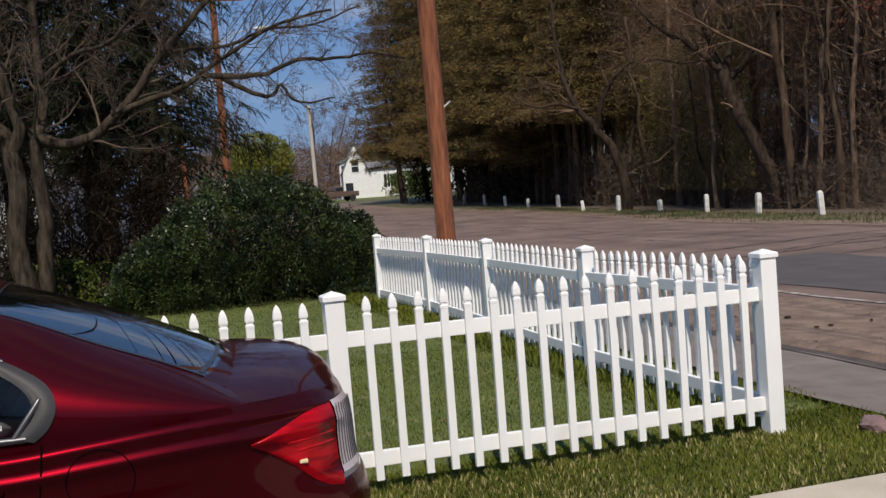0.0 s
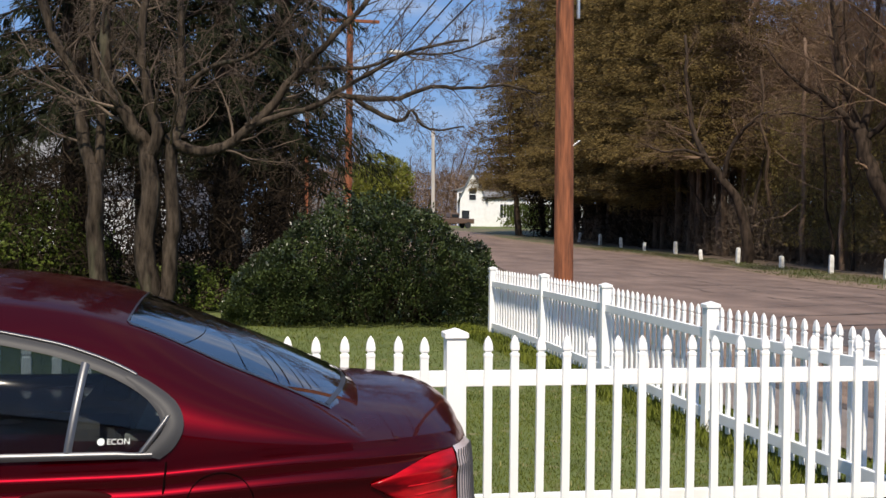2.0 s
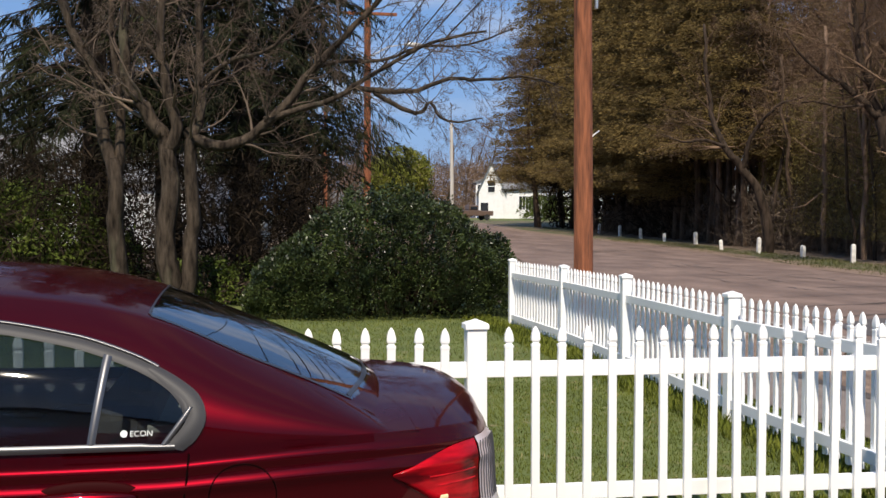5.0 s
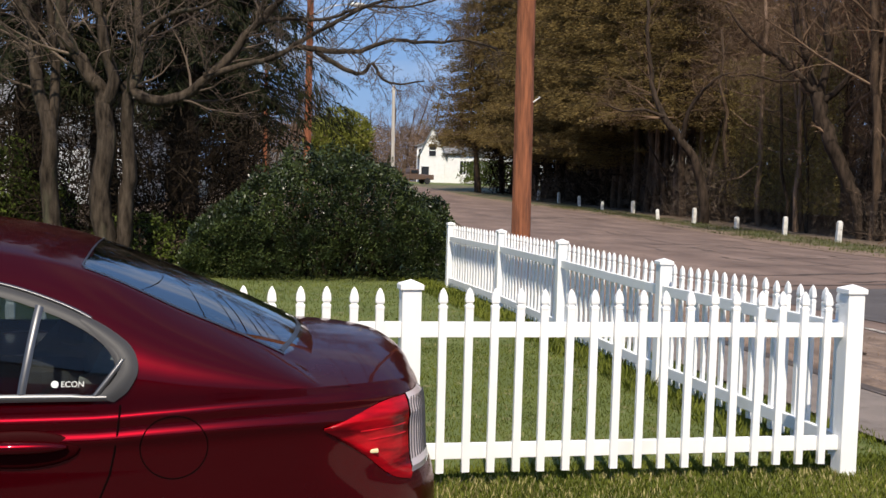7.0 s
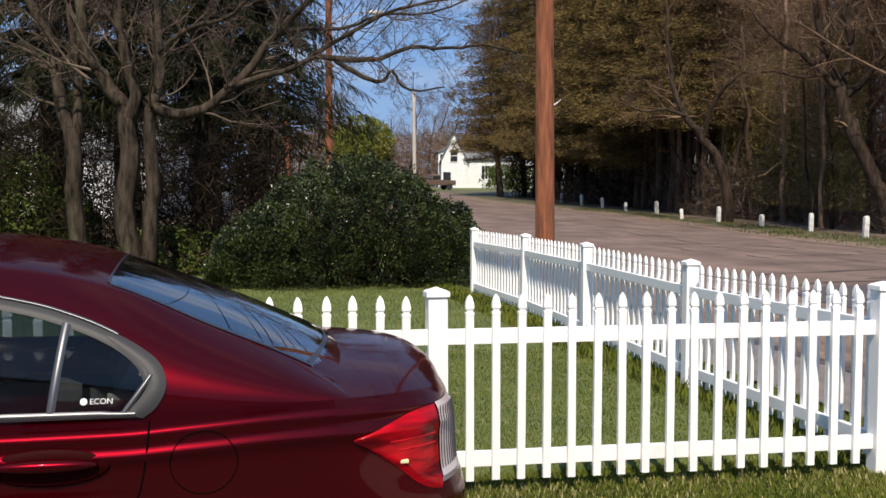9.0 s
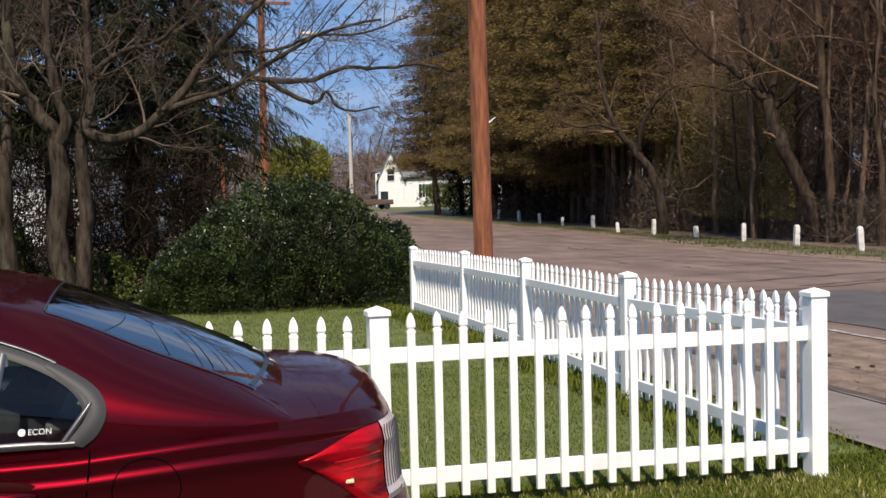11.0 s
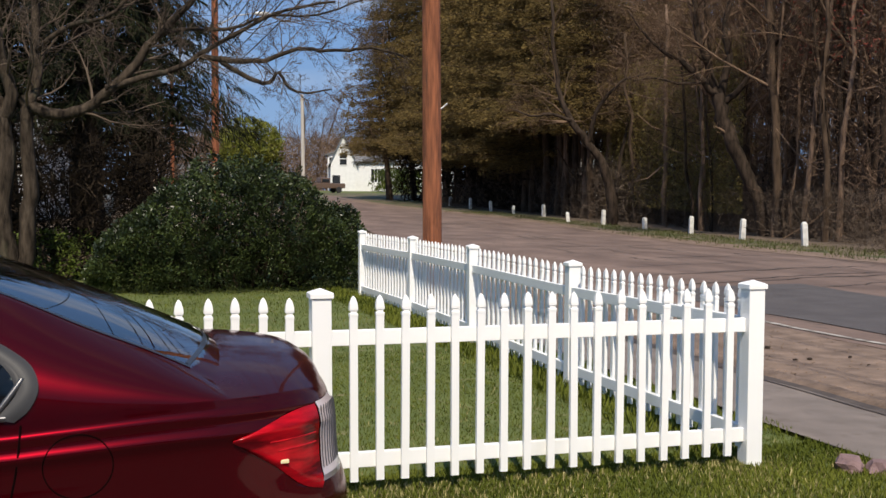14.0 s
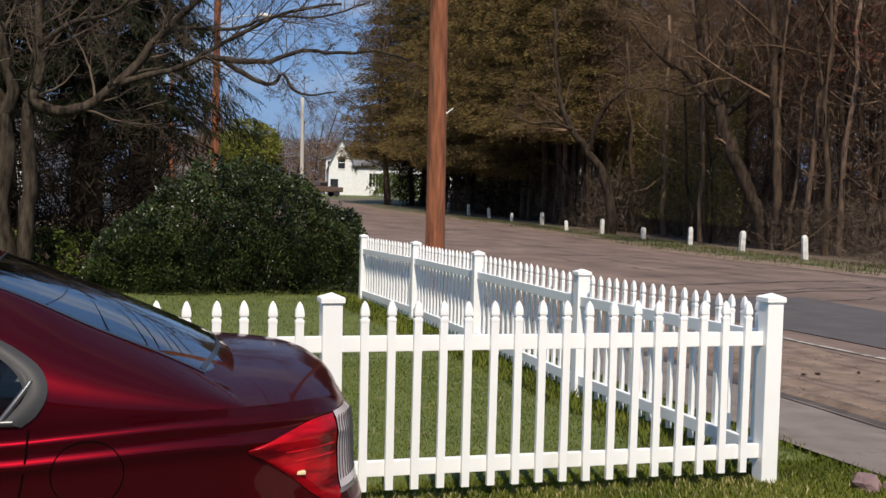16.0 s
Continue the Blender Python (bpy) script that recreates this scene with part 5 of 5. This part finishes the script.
top, low = win_outline()
for m in (1, -1):
    fix = (lambda p: p) if m > 0 else flip
    # black seal inside, satin frame outside, satin sill below
    ribbon("window_frame", [(fix(side_at(s + 0.012, z - 0.010, 0.004)), fix(side_at(s - 0.012, z + 0.020, 0.004))) for s, z in top], FRAME, label="dark grey window surround")
    ribbon("frame_moulding", [(fix(side_at(s - 0.008, z + 0.016, 0.009)), fix(side_at(s - 0.013, z + 0.024, 0.008))) for s, z in top if s > 1.21], CHROME, label="satin metal window moulding")
    ribbon("quarter_trim", [(fix(side_at(1.190 - 0.075 * u, 0.912 + 0.10 * u, 0.010)), fix(side_at(1.172 - 0.075 * u, 0.908 + 0.104 * u, 0.010))) for u in [i / 12 for i in range(13)]], CHROME, label="satin metal edge of the quarter light")
    inner = ((0.0, 1.185, 0.906), (0.2, 1.150, 0.935), (0.45, 1.118, 0.985), (0.65, 1.135, 1.032), (0.85, 1.18, 1.074), (1.0, 1.235, 1.113))
    outer = ((0.0, 1.128, 0.892), (0.2, 1.088, 0.925), (0.45, 1.062, 0.985), (0.65, 1.082, 1.045), (0.85, 1.145, 1.095), (1.0, 1.222, 1.137))
    rim = [tuple(fix(side_at(spline([(k[0], k[1]) for k in row], u), spline([(k[0], k[2]) for k in row], u), 0.007)) for row in (inner, outer)) for u in [i / 24 for i in range(25)]]
    ribbon("quarter_corner", rim, FRAME, label="grey corner of the window surround")
    ribbon("sill_moulding", [(fix(side_at(s, spline(WIN_LOW, s) + 0.003 if s > 1.18 else 0.913, 0.010)), fix(side_at(s, 0.895, 0.010))) for s in [1.15 + 1.92 * i / 60 for i in range(61)]], CHROME, label="satin metal sill strip")
    ribbon("window_bar", [(fix(side_at(1.338 + 0.035 * (1 - u), 0.915 + 0.242 * u, 0.008)), fix(side_at(1.362 + 0.035 * (1 - u), 0.915 + 0.250 * u, 0.008))) for u in [i / 12 for i in range(13)]], CHROME)
    ribbon("centre_pillar", [(fix(side_at(2.02, 0.917 + 0.345 * u, 0.006)), fix(side_at(2.11, 0.917 + 0.345 * u, 0.006))) for u in [i / 12 for i in range(13)]], BLACK_TRIM)
    # panel gaps
    t = Tubes()
    gap = [shell_z(spline([(p[0], a) for a, p in zip(_arc, PLAN)], s), z, 0.001) for s, z in ((1.110, 0.885), (1.113, 0.85), (1.118, 0.80), (1.126, 0.74), (1.138, 0.68), (1.165, 0.61), (1.22, 0.52), (1.29, 0.40), (1.33, 0.26))]
    t.tube([fix(p) for p in gap], [0.0028] * len(gap), 6)
    part("door_gap", (t.v, t.f), SEAM, car)
    t = Tubes()
    gap = [shell_z(spline([(p[0], a) for a, p in zip(_arc, PLAN)], 2.08), 0.24 + 0.62 * i / 10, 0.001) for i in range(11)]
    t.tube([fix(p) for p in gap], [0.003] * len(gap), 6)
    part("door_gap", (t.v, t.f), SEAM, car)
    # lamps at the tail corner
    v, f = [], []
    A = [0.705 + (1.05 - 0.705) * i / 40 for i in range(41)]
    hi = [(0.705, 0.868), (0.81, 0.866), (0.91, 0.842), (1.05, 0.796)]
    lo = [(0.705, 0.590), (0.80, 0.622), (0.90, 0.695), (1.05, 0.788)]
    for a in A:
        for k in range(13):
            u = k / 12
            edge = min(1, 9 * min(u, 1 - u), (1.052 - a) * 30)
            v.append(fix(shell_z(a, spline(lo, a) + (spline(hi, a) - spline(lo, a)) * u, 0.003 + 0.012 * max(0, edge) ** 0.5)))
    lamp = part("tail_lamp", (v, grid_faces(41, 13, 0, m < 0)), LAMP_RED, car, "red tail lamp wrapping the corner", True)
    c = fix(shell_z(0.88, 0.712, 0.012))
    part("reflector", box(c.x - 0.017, c.x + 0.017, c.y - 0.008, c.y + 0.008, c.z - 0.006, c.z + 0.006, 0.003), AMBER, lamp, "small pale amber reflector in the lamp")
    # Two thin strips in brighter red imitate the bright streak in the lens.
    for z0, z1, a1 in ((0.775, 0.782, 0.93), (0.745, 0.752, 0.90)):
        v = []
        for i in range(13):
            a = 0.725 + (a1 - 0.725) * i / 12
            for z, o in ((z0, 0.0145), (z0 + 0.002, 0.0165), (z1 - 0.002, 0.0165), (z1, 0.0145)):
                v.append(fix(shell_z(a, z, o)))
        part("glow_streak", (v, grid_faces(13, 4, 0, m < 0)), LAMP_BRIGHT, lamp, "raised strip in brighter red, painted as the lens's glow streak")
    v, f = [], []
    A = [0.50 + 0.200 * i / 24 for i in range(25)]
    for a in A:
        for k in range(13):
            u = k / 12
            edge = min(1, 9 * min(u, 1 - u))
            v.append(fix(shell_z(a, 0.610 + 0.262 * u, 0.004 + 0.014 * max(0, edge) ** 0.5)))
    part("reversing_lens", (v, grid_faces(25, 13, 0, m < 0)), PLASTIC_CLEAR, lamp, "clear ribbed reversing lens")
    t = Tubes()
    for k in range(9):
        a = 0.515 + 0.175 * k / 8
        pts = [fix(shell_z(a, 0.655 + 0.205 * i / 8, 0.019)) for i in range(9)]
        t.tube(pts, [0.0022] * 9, 4)
    part("lens_rib", (t.v, t.f), CHROME, lamp)
    # door handles
    for s0 in (1.28, 2.28):
        bm = bmesh.new()
        bmesh.ops.create_uvsphere(bm, u_segments=20, v_segments=10, radius=1)
        arc0 = spline([(p[0], a) for a, p in zip(_arc, PLAN)], s0 + 0.1)
        c = fix(shell_z(arc0 + 0.02, 0.772, 0.012))
        bmesh.ops.transform(bm, verts=bm.verts, matrix=Matrix.LocRotScale(c, None, (0.150, 0.026, 0.021)))
        h = part("door_handle", bm, PAINT, car, "body-coloured door handle", True)
        # No hollow here: a flattened dark-red ellipsoid carries the recess's shade in its colour.
        bm = bmesh.new()
        bmesh.ops.create_uvsphere(bm, u_segments=20, v_segments=10, radius=1)
        bmesh.ops.transform(bm, verts=bm.verts, matrix=Matrix.LocRotScale(fix(shell_z(arc0 + 0.01, 0.762, -0.002)), None, (0.172, 0.016, 0.056)))
        part("handle_recess", bm, RECESS, h, smooth=True)
    # wheels
    for s0 in (0.95, 3.62):
        w = new("wheel")
        w.parent = car
        w.matrix_basis = pose(-s0, m * 0.762, 0.312, 90, 0, 0)
        part("tyre", lathe([(0.19, -0.10), (0.285, -0.105), (0.312, -0.085), (0.318, 0.0), (0.312, 0.085), (0.285, 0.105), (0.19, 0.10)], 40), RUBBER, w, smooth=True)
        part("rim", lathe([(0.20, -0.108), (0.205, -0.104), (0.18, -0.085), (0.05, -0.095), (0.045, 0.095), (0.18, 0.085), (0.205, 0.104), (0.20, 0.108)], 40), ALLOY, w, "silver alloy rim", True)
        part("arch_lining", lathe([(0.322, -0.075), (0.338, -0.112), (0.328, -0.113), (0.30, -0.06)], 40), SEAM, w)

# fuel flap on the driver's side
to_arc = [(p[0], a) for a, p in zip(_arc, PLAN)]
t = Tubes()
ring = [flip(shell_z(spline(to_arc, 0.955 + 0.098 * math.cos(k * math.pi / 24)), 0.757 + 0.094 * math.sin(k * math.pi / 24), 0.0005)) for k in range(49)]
t.tube(ring, [0.0019] * 49, 6)
part("fuel_flap", (t.v, t.f), SEAM, car, "round fuel filler flap outline")
# seals round the rear glass and the lid's edge
for a0, a1, name in ((0.94, 1.0, "rear_glass_seal"),):
    pairs = []
    for m in (1, -1):
        for i in range(41):
            u = i / 40 if m > 0 else 1 - i / 40
            w = 0.95
            s = 0.615 + (1.235 - 0.615) * u
            p, q = cabin_top(s, w - 0.002, 0.003), cabin_top(s, w + 0.022, 0.003)
            pairs.append((p if m > 0 else flip(p), q if m > 0 else flip(q)))
        row = [0.93 - 1.86 * i / 30 for i in range(31)] if m > 0 else [-0.93 + 1.86 * i / 30 for i in range(31)]
        for w in row:
            s_in = (1.226 if m > 0 else 0.525) + (0.02 if m > 0 else 0.12) * w * w
            s_out = (1.232 if m > 0 else 0.510) + (0.02 if m > 0 else 0.12) * w * w
            p, q = cabin_top(s_in, abs(w), 0.003), cabin_top(s_out, abs(w), 0.003)
            pairs.append((p if w >= 0 else flip(p), q if w >= 0 else flip(q)))
    v = [x for pr in pairs for x in pr]
    k = len(pairs)
    f = [(2 * i, 2 * ((i + 1) % k), 2 * ((i + 1) % k) + 1, 2 * i + 1) for i in range(k)]
    part(name, (v, f), BLACK_TRIM, car)
# cabin inside: seats, shelf and floor
part("parcel_shelf", box(-1.25, -0.60, -0.62, 0.62, 0.90, 0.93, 0.01), SHELF_CLOTH, car)
part("rear_seat", box(-1.42, -1.22, -0.60, 0.60, 0.35, 1.0, 0.06), CABIN, car)
for y in (-0.36, 0.36):
    part("front_seat", box(-2.42, -2.28, y - 0.25, y + 0.25, 0.35, 1.02, 0.06), CABIN, car)
    part("head_rest", box(-2.38, -2.29, y - 0.13, y + 0.13, 1.05, 1.20, 0.04), CABIN, car)
    part("head_rest", box(-1.33, -1.24, y - 0.12, y + 0.12, 1.0, 1.10, 0.04), CABIN, car)
part("cabin_floor", box(-3.3, -0.5, -0.74, 0.74, 0.28, 0.32, 0.01), CABIN, car)

# sticker in the quarter light: a round mark and the word
cv = bpy.data.curves.new("sticker_text", "FONT")
cv.body, cv.size, cv.extrude = "ECON", 0.0235, 0.0003
tx = new("sticker_text", cv)
deps = bpy.context.evaluated_depsgraph_get()
me = bpy.data.meshes.new_from_object(tx.evaluated_get(deps))
bpy.data.objects.remove(tx)
me.materials.clear()
me.materials.append(STICKER)
tx = new("sticker", me)
tx.parent = car
p = flip(side_at(1.278, 0.938, 0.004))
tx.matrix_basis = pose(p.x, p.y, p.z, 72, 0, 0)
tagged(tx, "small white sticker lettered ECON")
mk = part("sticker_mark", lathe([(0.0105, 0.0), (0.0105, 0.0006)], 24), STICKER, tx)
mk.matrix_basis = pose(-0.016, 0.008, 0, 0, 0, 0)


# ---- poles, lamps and cables ----
def pole(name, at, h, r, material, label, lean=(0, 0)):
    th = thing(name, label, "utility pole", at)
    n = 14
    t = Tubes()
    pts = [Vector((lean[0] * i / n, lean[1] * i / n, -0.3 + (h + 0.3) * i / n)) for i in range(n + 1)]
    t.tube(pts, [r * (1 - 0.22 * i / n) for i in range(n + 1)], 18)
    part("pole", (t.v, t.f), material, th, smooth=True)
    return th


p1 = bearing(17.35, 15.6)
near_pole = pole("utility_pole", tuple(p1), 10.5, 0.140, POLE_WOOD, "tall reddish-brown wooden utility pole by the footpath", (-0.10, 0))
part("cable_guard", box(0.13, 0.17, -0.03, 0.03, 4.55, 4.95, 0.01), METAL, near_pole, "small grey metal box on the pole")
t = Tubes()
t.tube([Vector((0.09, -0.04, 2.76)), Vector((0.19, -0.05, 2.84))], [0.012, 0.012], 6)
part("pole_step", (t.v, t.f), METAL, near_pole, "bright metal step bolt")
part("cross_arm", box(-1.2, 1.0, -0.06, 0.06, 9.4, 9.52, 0.01), GREY_WOOD, near_pole)
p2 = bearing(6.1, 45)
far_pole = pole("utility_pole", tuple(p2), 11.5, 0.16, POLE_WOOD, "brown wooden utility pole carrying a street lamp")
part("cross_arm", box(-1.2, 1.2, -0.06, 0.06, 9.9, 10.02, 0.01), POLE_WOOD, far_pole)
t = Tubes()
t.tube([Vector((0.1, -0.05, 8.2)), Vector((0.8, -0.2, 8.6)), Vector((1.5, -0.3, 8.72))], [0.03, 0.028, 0.025], 6)
arm = part("lamp_arm", (t.v, t.f), METAL, far_pole, smooth=True)
bm = bmesh.new()
bmesh.ops.create_uvsphere(bm, u_segments=14, v_segments=8, radius=1)
bmesh.ops.transform(bm, verts=bm.verts, matrix=Matrix.LocRotScale((1.85, -0.35, 8.70), None, (0.38, 0.16, 0.10)))
part("lamp_head", bm, GUARD, far_pole, "pale street lamp head", True)
p3 = bearing(10.55, 70)
lamp_pole = pole("lamp_pole", tuple(p3), 7.3, 0.13, GREY_WOOD, "pale grey pole at the bend of the road", (-0.1, 0))

A = Vector(p1) + Vector((-0.1, 0, 0))
B = Vector(p2)


def cable(a, b, sag, r=0.012):
    t = Tubes()
    pts = [a.lerp(b, i / 24) - Vector((0, 0, sag * 4 * (i / 24) * (1 - i / 24))) for i in range(25)]
    t.tube(pts, [r] * 25, 5)
    tagged(new("overhead_cable", mesh_of("overhead_cable", t.v, t.f, CABLE)), "black overhead cable strung between the utility poles", "cable", "overhead cables")


for dx, z1, z2 in ((-1.1, 9.5, 10.0), (-0.4, 9.5, 10.0), (0.5, 9.5, 10.0), (-0.15, 8.3, 8.7), (-0.15, 7.6, 8.0)):
    cable(A + Vector((dx, 0, z1)), B + Vector((dx, 0, z2)), 0.35, 0.013)
    cable(A + Vector((dx, 0, z1)), A + Vector((dx + 1, -38, z1 + 0.2)), 0.4)
p4 = bearing(3.95, 80)
pole("utility_pole", tuple(p4), 10.0, 0.15, POLE_WOOD, "brown wooden utility pole behind the spruces")
for z1, z2, dx in ((6.1, 6.6, 0.0), (6.5, 7.0, -0.05), (7.0, 7.4, 0.0), (7.3, 7.8, -0.3)):
    cable(A + Vector((dx, 0, z1)), Vector(p4) + Vector((dx, 0, z2)), 0.5, 0.018)
cable(B + Vector((0, 0, 7.9)), Vector((-24, 22, 5.2)), 0.5, 0.010)
cable(B + Vector((0, 0, 8.6)), Vector((-24, 30, 7.5)), 0.5, 0.010)

# ---- stubby white guard posts across the road ----
POST = [(0.105, -0.1), (0.105, 0.60), (0.100, 0.68), (0.055, 0.74)]
GUARD_ME = mesh_of("guard_post", *lathe([(r * 1.1, z) for r, z in POST], square=True), GUARD)
GUARD_AT = ((17.5, 23.6), (18.3, 28.3), (19.6, 34.0), (20.5, 39.6), (20.4, 43.7), (20.1, 47.2), (21.6, 54.0), (21.3, 58.1), (21.7, 63.2), (21.9, 67.9), (22.2, 73.5), (16.8, 18.6), (16.2, 13.4))
rng = random.Random(2)
for k, (x, y) in enumerate(GUARD_AT):
    g = new("guard_post", GUARD_ME)
    s = 0.72 if k in (3, 5, 7) else rng.uniform(0.92, 1.04)
    g.matrix_basis = pose(x, y, rise(y), rng.uniform(-4, 4), rng.uniform(-5, 5), rng.uniform(-20, 20)) @ Matrix.Diagonal((1, 1, s, 1))
    tagged(g, "short chipped white wooden guard post on the verge", "guard post", "guard posts along the verge")
t = Tubes()
t.tube([Vector((17.9, 25.5, 0.1)), Vector((18.9, 25.2, 0.7)), Vector((19.6, 25.0, 1.35))], [0.022, 0.015, 0.006], 6)
t.tube([Vector((18.9, 25.2, 0.7)), Vector((18.7, 25.3, 1.2))], [0.010, 0.005], 5)
t.tube([Vector((17.6, 23.9, 0.42)), Vector((17.9, 26.0, 0.38)), Vector((18.25, 28.1, 0.45))], [0.010, 0.010, 0.010], 5)
tagged(new("fallen_branch", mesh_of("fallen_branch", t.v, t.f, TWIG_PALE, True)), "pale broken branch caught between the guard posts", "branch")

# ---- white house at the bend ----
def gable_house(at, rz, w, d, eave, ridge, label, wings=()):
    """Walls in clapboard courses, a shingled gable roof with the gable to the front."""
    h = thing("house", label, "house", at, rz)
    v = [(-w / 2, 0, 0), (w / 2, 0, 0), (w / 2, 0, eave), (0, 0, ridge), (-w / 2, 0, eave)]
    v += [(x, d, z) for x, _, z in v]
    f = [(0, 1, 2, 3, 4), (9, 8, 7, 6, 5), (1, 6, 7, 2), (5, 0, 4, 9), (0, 5, 6, 1)]
    part("wall", (v, f), SIDING, h)
    t = []
    for m in (1, -1):
        o = 0.35
        sl = (ridge - eave) / (w / 2)
        bm = bmesh.new()
        q = [bm.verts.new(p) for p in ((0, -o, ridge + 0.12), (m * (w / 2 + o), -o, eave - o * sl + 0.12), (m * (w / 2 + o), d + o, eave - o * sl + 0.12), (0, d + o, ridge + 0.12))]
        fc = bm.faces.new(q if m > 0 else q[::-1])
        e = bmesh.ops.extrude_face_region(bm, geom=[fc])
        bmesh.ops.translate(bm, verts=[x for x in e["geom"] if isinstance(x, bmesh.types.BMVert)], vec=(0, 0, -0.14))
        bmesh.ops.recalc_face_normals(bm, faces=bm.faces[:])
        part("roof", bm, SHINGLE, h, "grey shingled roof slope")
    return h


def house_window(h, x, z, w, tall, y=-0.03):
    fr = part("window", box(x - w / 2 - 0.1, x + w / 2 + 0.1, y - 0.03, y + 0.05, z - 0.1, z + tall + 0.1, 0.01), SIDING, h)
    part("pane", box(x - w / 2, x + w / 2, y - 0.05, y - 0.02, z, z + tall, 0.005), DARKWIN, fr, "dark window pane")
    part("glazing_bar", box(x - w / 2, x + w / 2, y - 0.07, y - 0.03, z + tall / 2 - 0.04, z + tall / 2 + 0.04, 0.005), SIDING, fr)


hz = rise(140) - 0.1
h1 = gable_house((27.9, 136, hz), -12, 3.3, 9, 3.9, 7.4, "white clapboard house with a steep front gable")
house_window(h1, 0, 3.5, 0.9, 1.5)
part("porch_opening", box(-1.4, -0.4, -0.06, 0.02, 0, 2.1, 0.01), DARKWIN, h1, "dark open porch")
h2 = gable_house((43.0, 136.5, hz), 78, 7, 13, 3.9, 4.7, "long low white house wing behind a shrub")
for x in (-2.0, 1.2):
    house_window(h2, x, 1.0, 1.3, 1.6)
for x in (31.2, 34.5, 38.0):
    w = part("window", box(x - 42.5 - 0.8, x - 42.5 + 0.8, -0.04, 0.06, 1.2, 2.9, 0.02), DARKWIN, h2, "dark window pane")
    w.matrix_basis = pose(0, 0, 0, 0, 0, -78) @ pose(0, -3.62, 0)
for x in (31.2, 34.5, 38.0):
    for dx in (-0.4, 0.0, 0.4):
        b = part("glazing_bar", box(x - 42.5 + dx - 0.04, x - 42.5 + dx + 0.04, -0.08, 0.0, 1.2, 2.9, 0.01), SIDING, h2)
        b.matrix_basis = pose(0, 0, 0, 0, 0, -78) @ pose(0, -3.62, 0)
h3 = gable_house((28.9, 141, hz), -12, 4.0, 6, 5.0, 5.7, "white upper wing behind the steep gable")
house_window(h3, -1.3, 3.3, 0.9, 1.3)
leaf_mass("shrub", 11, (29.9, 38.5, 128, 131.5, rise(130), rise(130) + 3.2), 4200, 0.28, HEDGE_LEAF, "grey-green flowering shrub before the white house", "shrub")
h4 = gable_house((14.5, 168, rise(165)), 40, 5, 7, 2.4, 3.9, "small pale house far down the road")
h5 = gable_house((-5.5, 52, rise(52)), 80, 9, 14, 3.2, 5.6, "white house glimpsed behind the spruces")
h6 = gable_house((-18, 46, rise(46)), 75, 8, 13, 3.0, 5.2, "white house hidden behind the dark trees")
# Added house: its white walls supply the light glimpses between the trunks.
h7 = gable_house((44, 92, rise(92)), -30, 9, 8, 3.4, 5.8, "white house added for the pale gaps in the bare woods")
for h in (h5, h6, h7):
    for x in (-2.6, 0.2, 2.6):
        house_window(h, x, 1.0, 1.0, 1.4)


# ---- pickup parked by the house ----
TRUCK_PAINT = gloss("brown_truck_paint", (0.115, 0.072, 0.050), 0.5, 0.0, 0.4)
tp = bearing(11.5, 131)
truck = thing("pickup_truck", "dark brown pickup truck parked before the house", "truck", tuple(tp), 12)
part("bed", box(-2.6, -0.6, -0.9, 0.9, 0.55, 1.15, 0.06), TRUCK_PAINT, truck)
part("bonnet", box(1.0, 2.6, -0.88, 0.88, 0.55, 1.15, 0.12), TRUCK_PAINT, truck)
part("cab", box(-0.6, 1.1, -0.88, 0.88, 0.55, 1.20, 0.06), TRUCK_PAINT, truck)
part("cab_roof", box(-0.5, 0.7, -0.75, 0.75, 1.2, 1.82, 0.14), TRUCK_PAINT, truck)
part("side_glass", box(-0.35, 0.55, -0.77, 0.77, 1.28, 1.65, 0.05), DARKWIN, truck)
for x in (-1.7, 1.75):
    for y in (-0.82, 0.82):
        w = part("wheel", lathe([(0.18, -0.1), (0.36, -0.11), (0.38, 0), (0.36, 0.11), (0.18, 0.1)], 20), RUBBER, truck)
        w.matrix_basis = pose(x, y, 0.38, 90, 0, 0)

# an unseen house added behind the drive, to darken what the car's paint mirrors
home = gable_house((-6, -11.5, 0), 0, 13, 9, 3.4, 6.6, "unseen pale clapboard house added behind the drive for reflections")
home.rotation_euler = (0, 0, math.pi)
for x in (-4.0, -1.0, 2.5):
    house_window(home, x, 1.0, 1.1, 1.4)

# a white board on a post among the dark trunks
wp = bearing(0.9, 29)
sign = thing("signboard", "small white board on a post among the dark trunks", "sign", tuple(wp), 10)
part("post", box(-0.04, 0.04, -0.03, 0.03, -0.1, 1.5, 0.005), GUARD, sign)
part("board", box(-0.14, 0.14, -0.06, -0.03, 1.0, 1.58, 0.01), SIDING, sign)
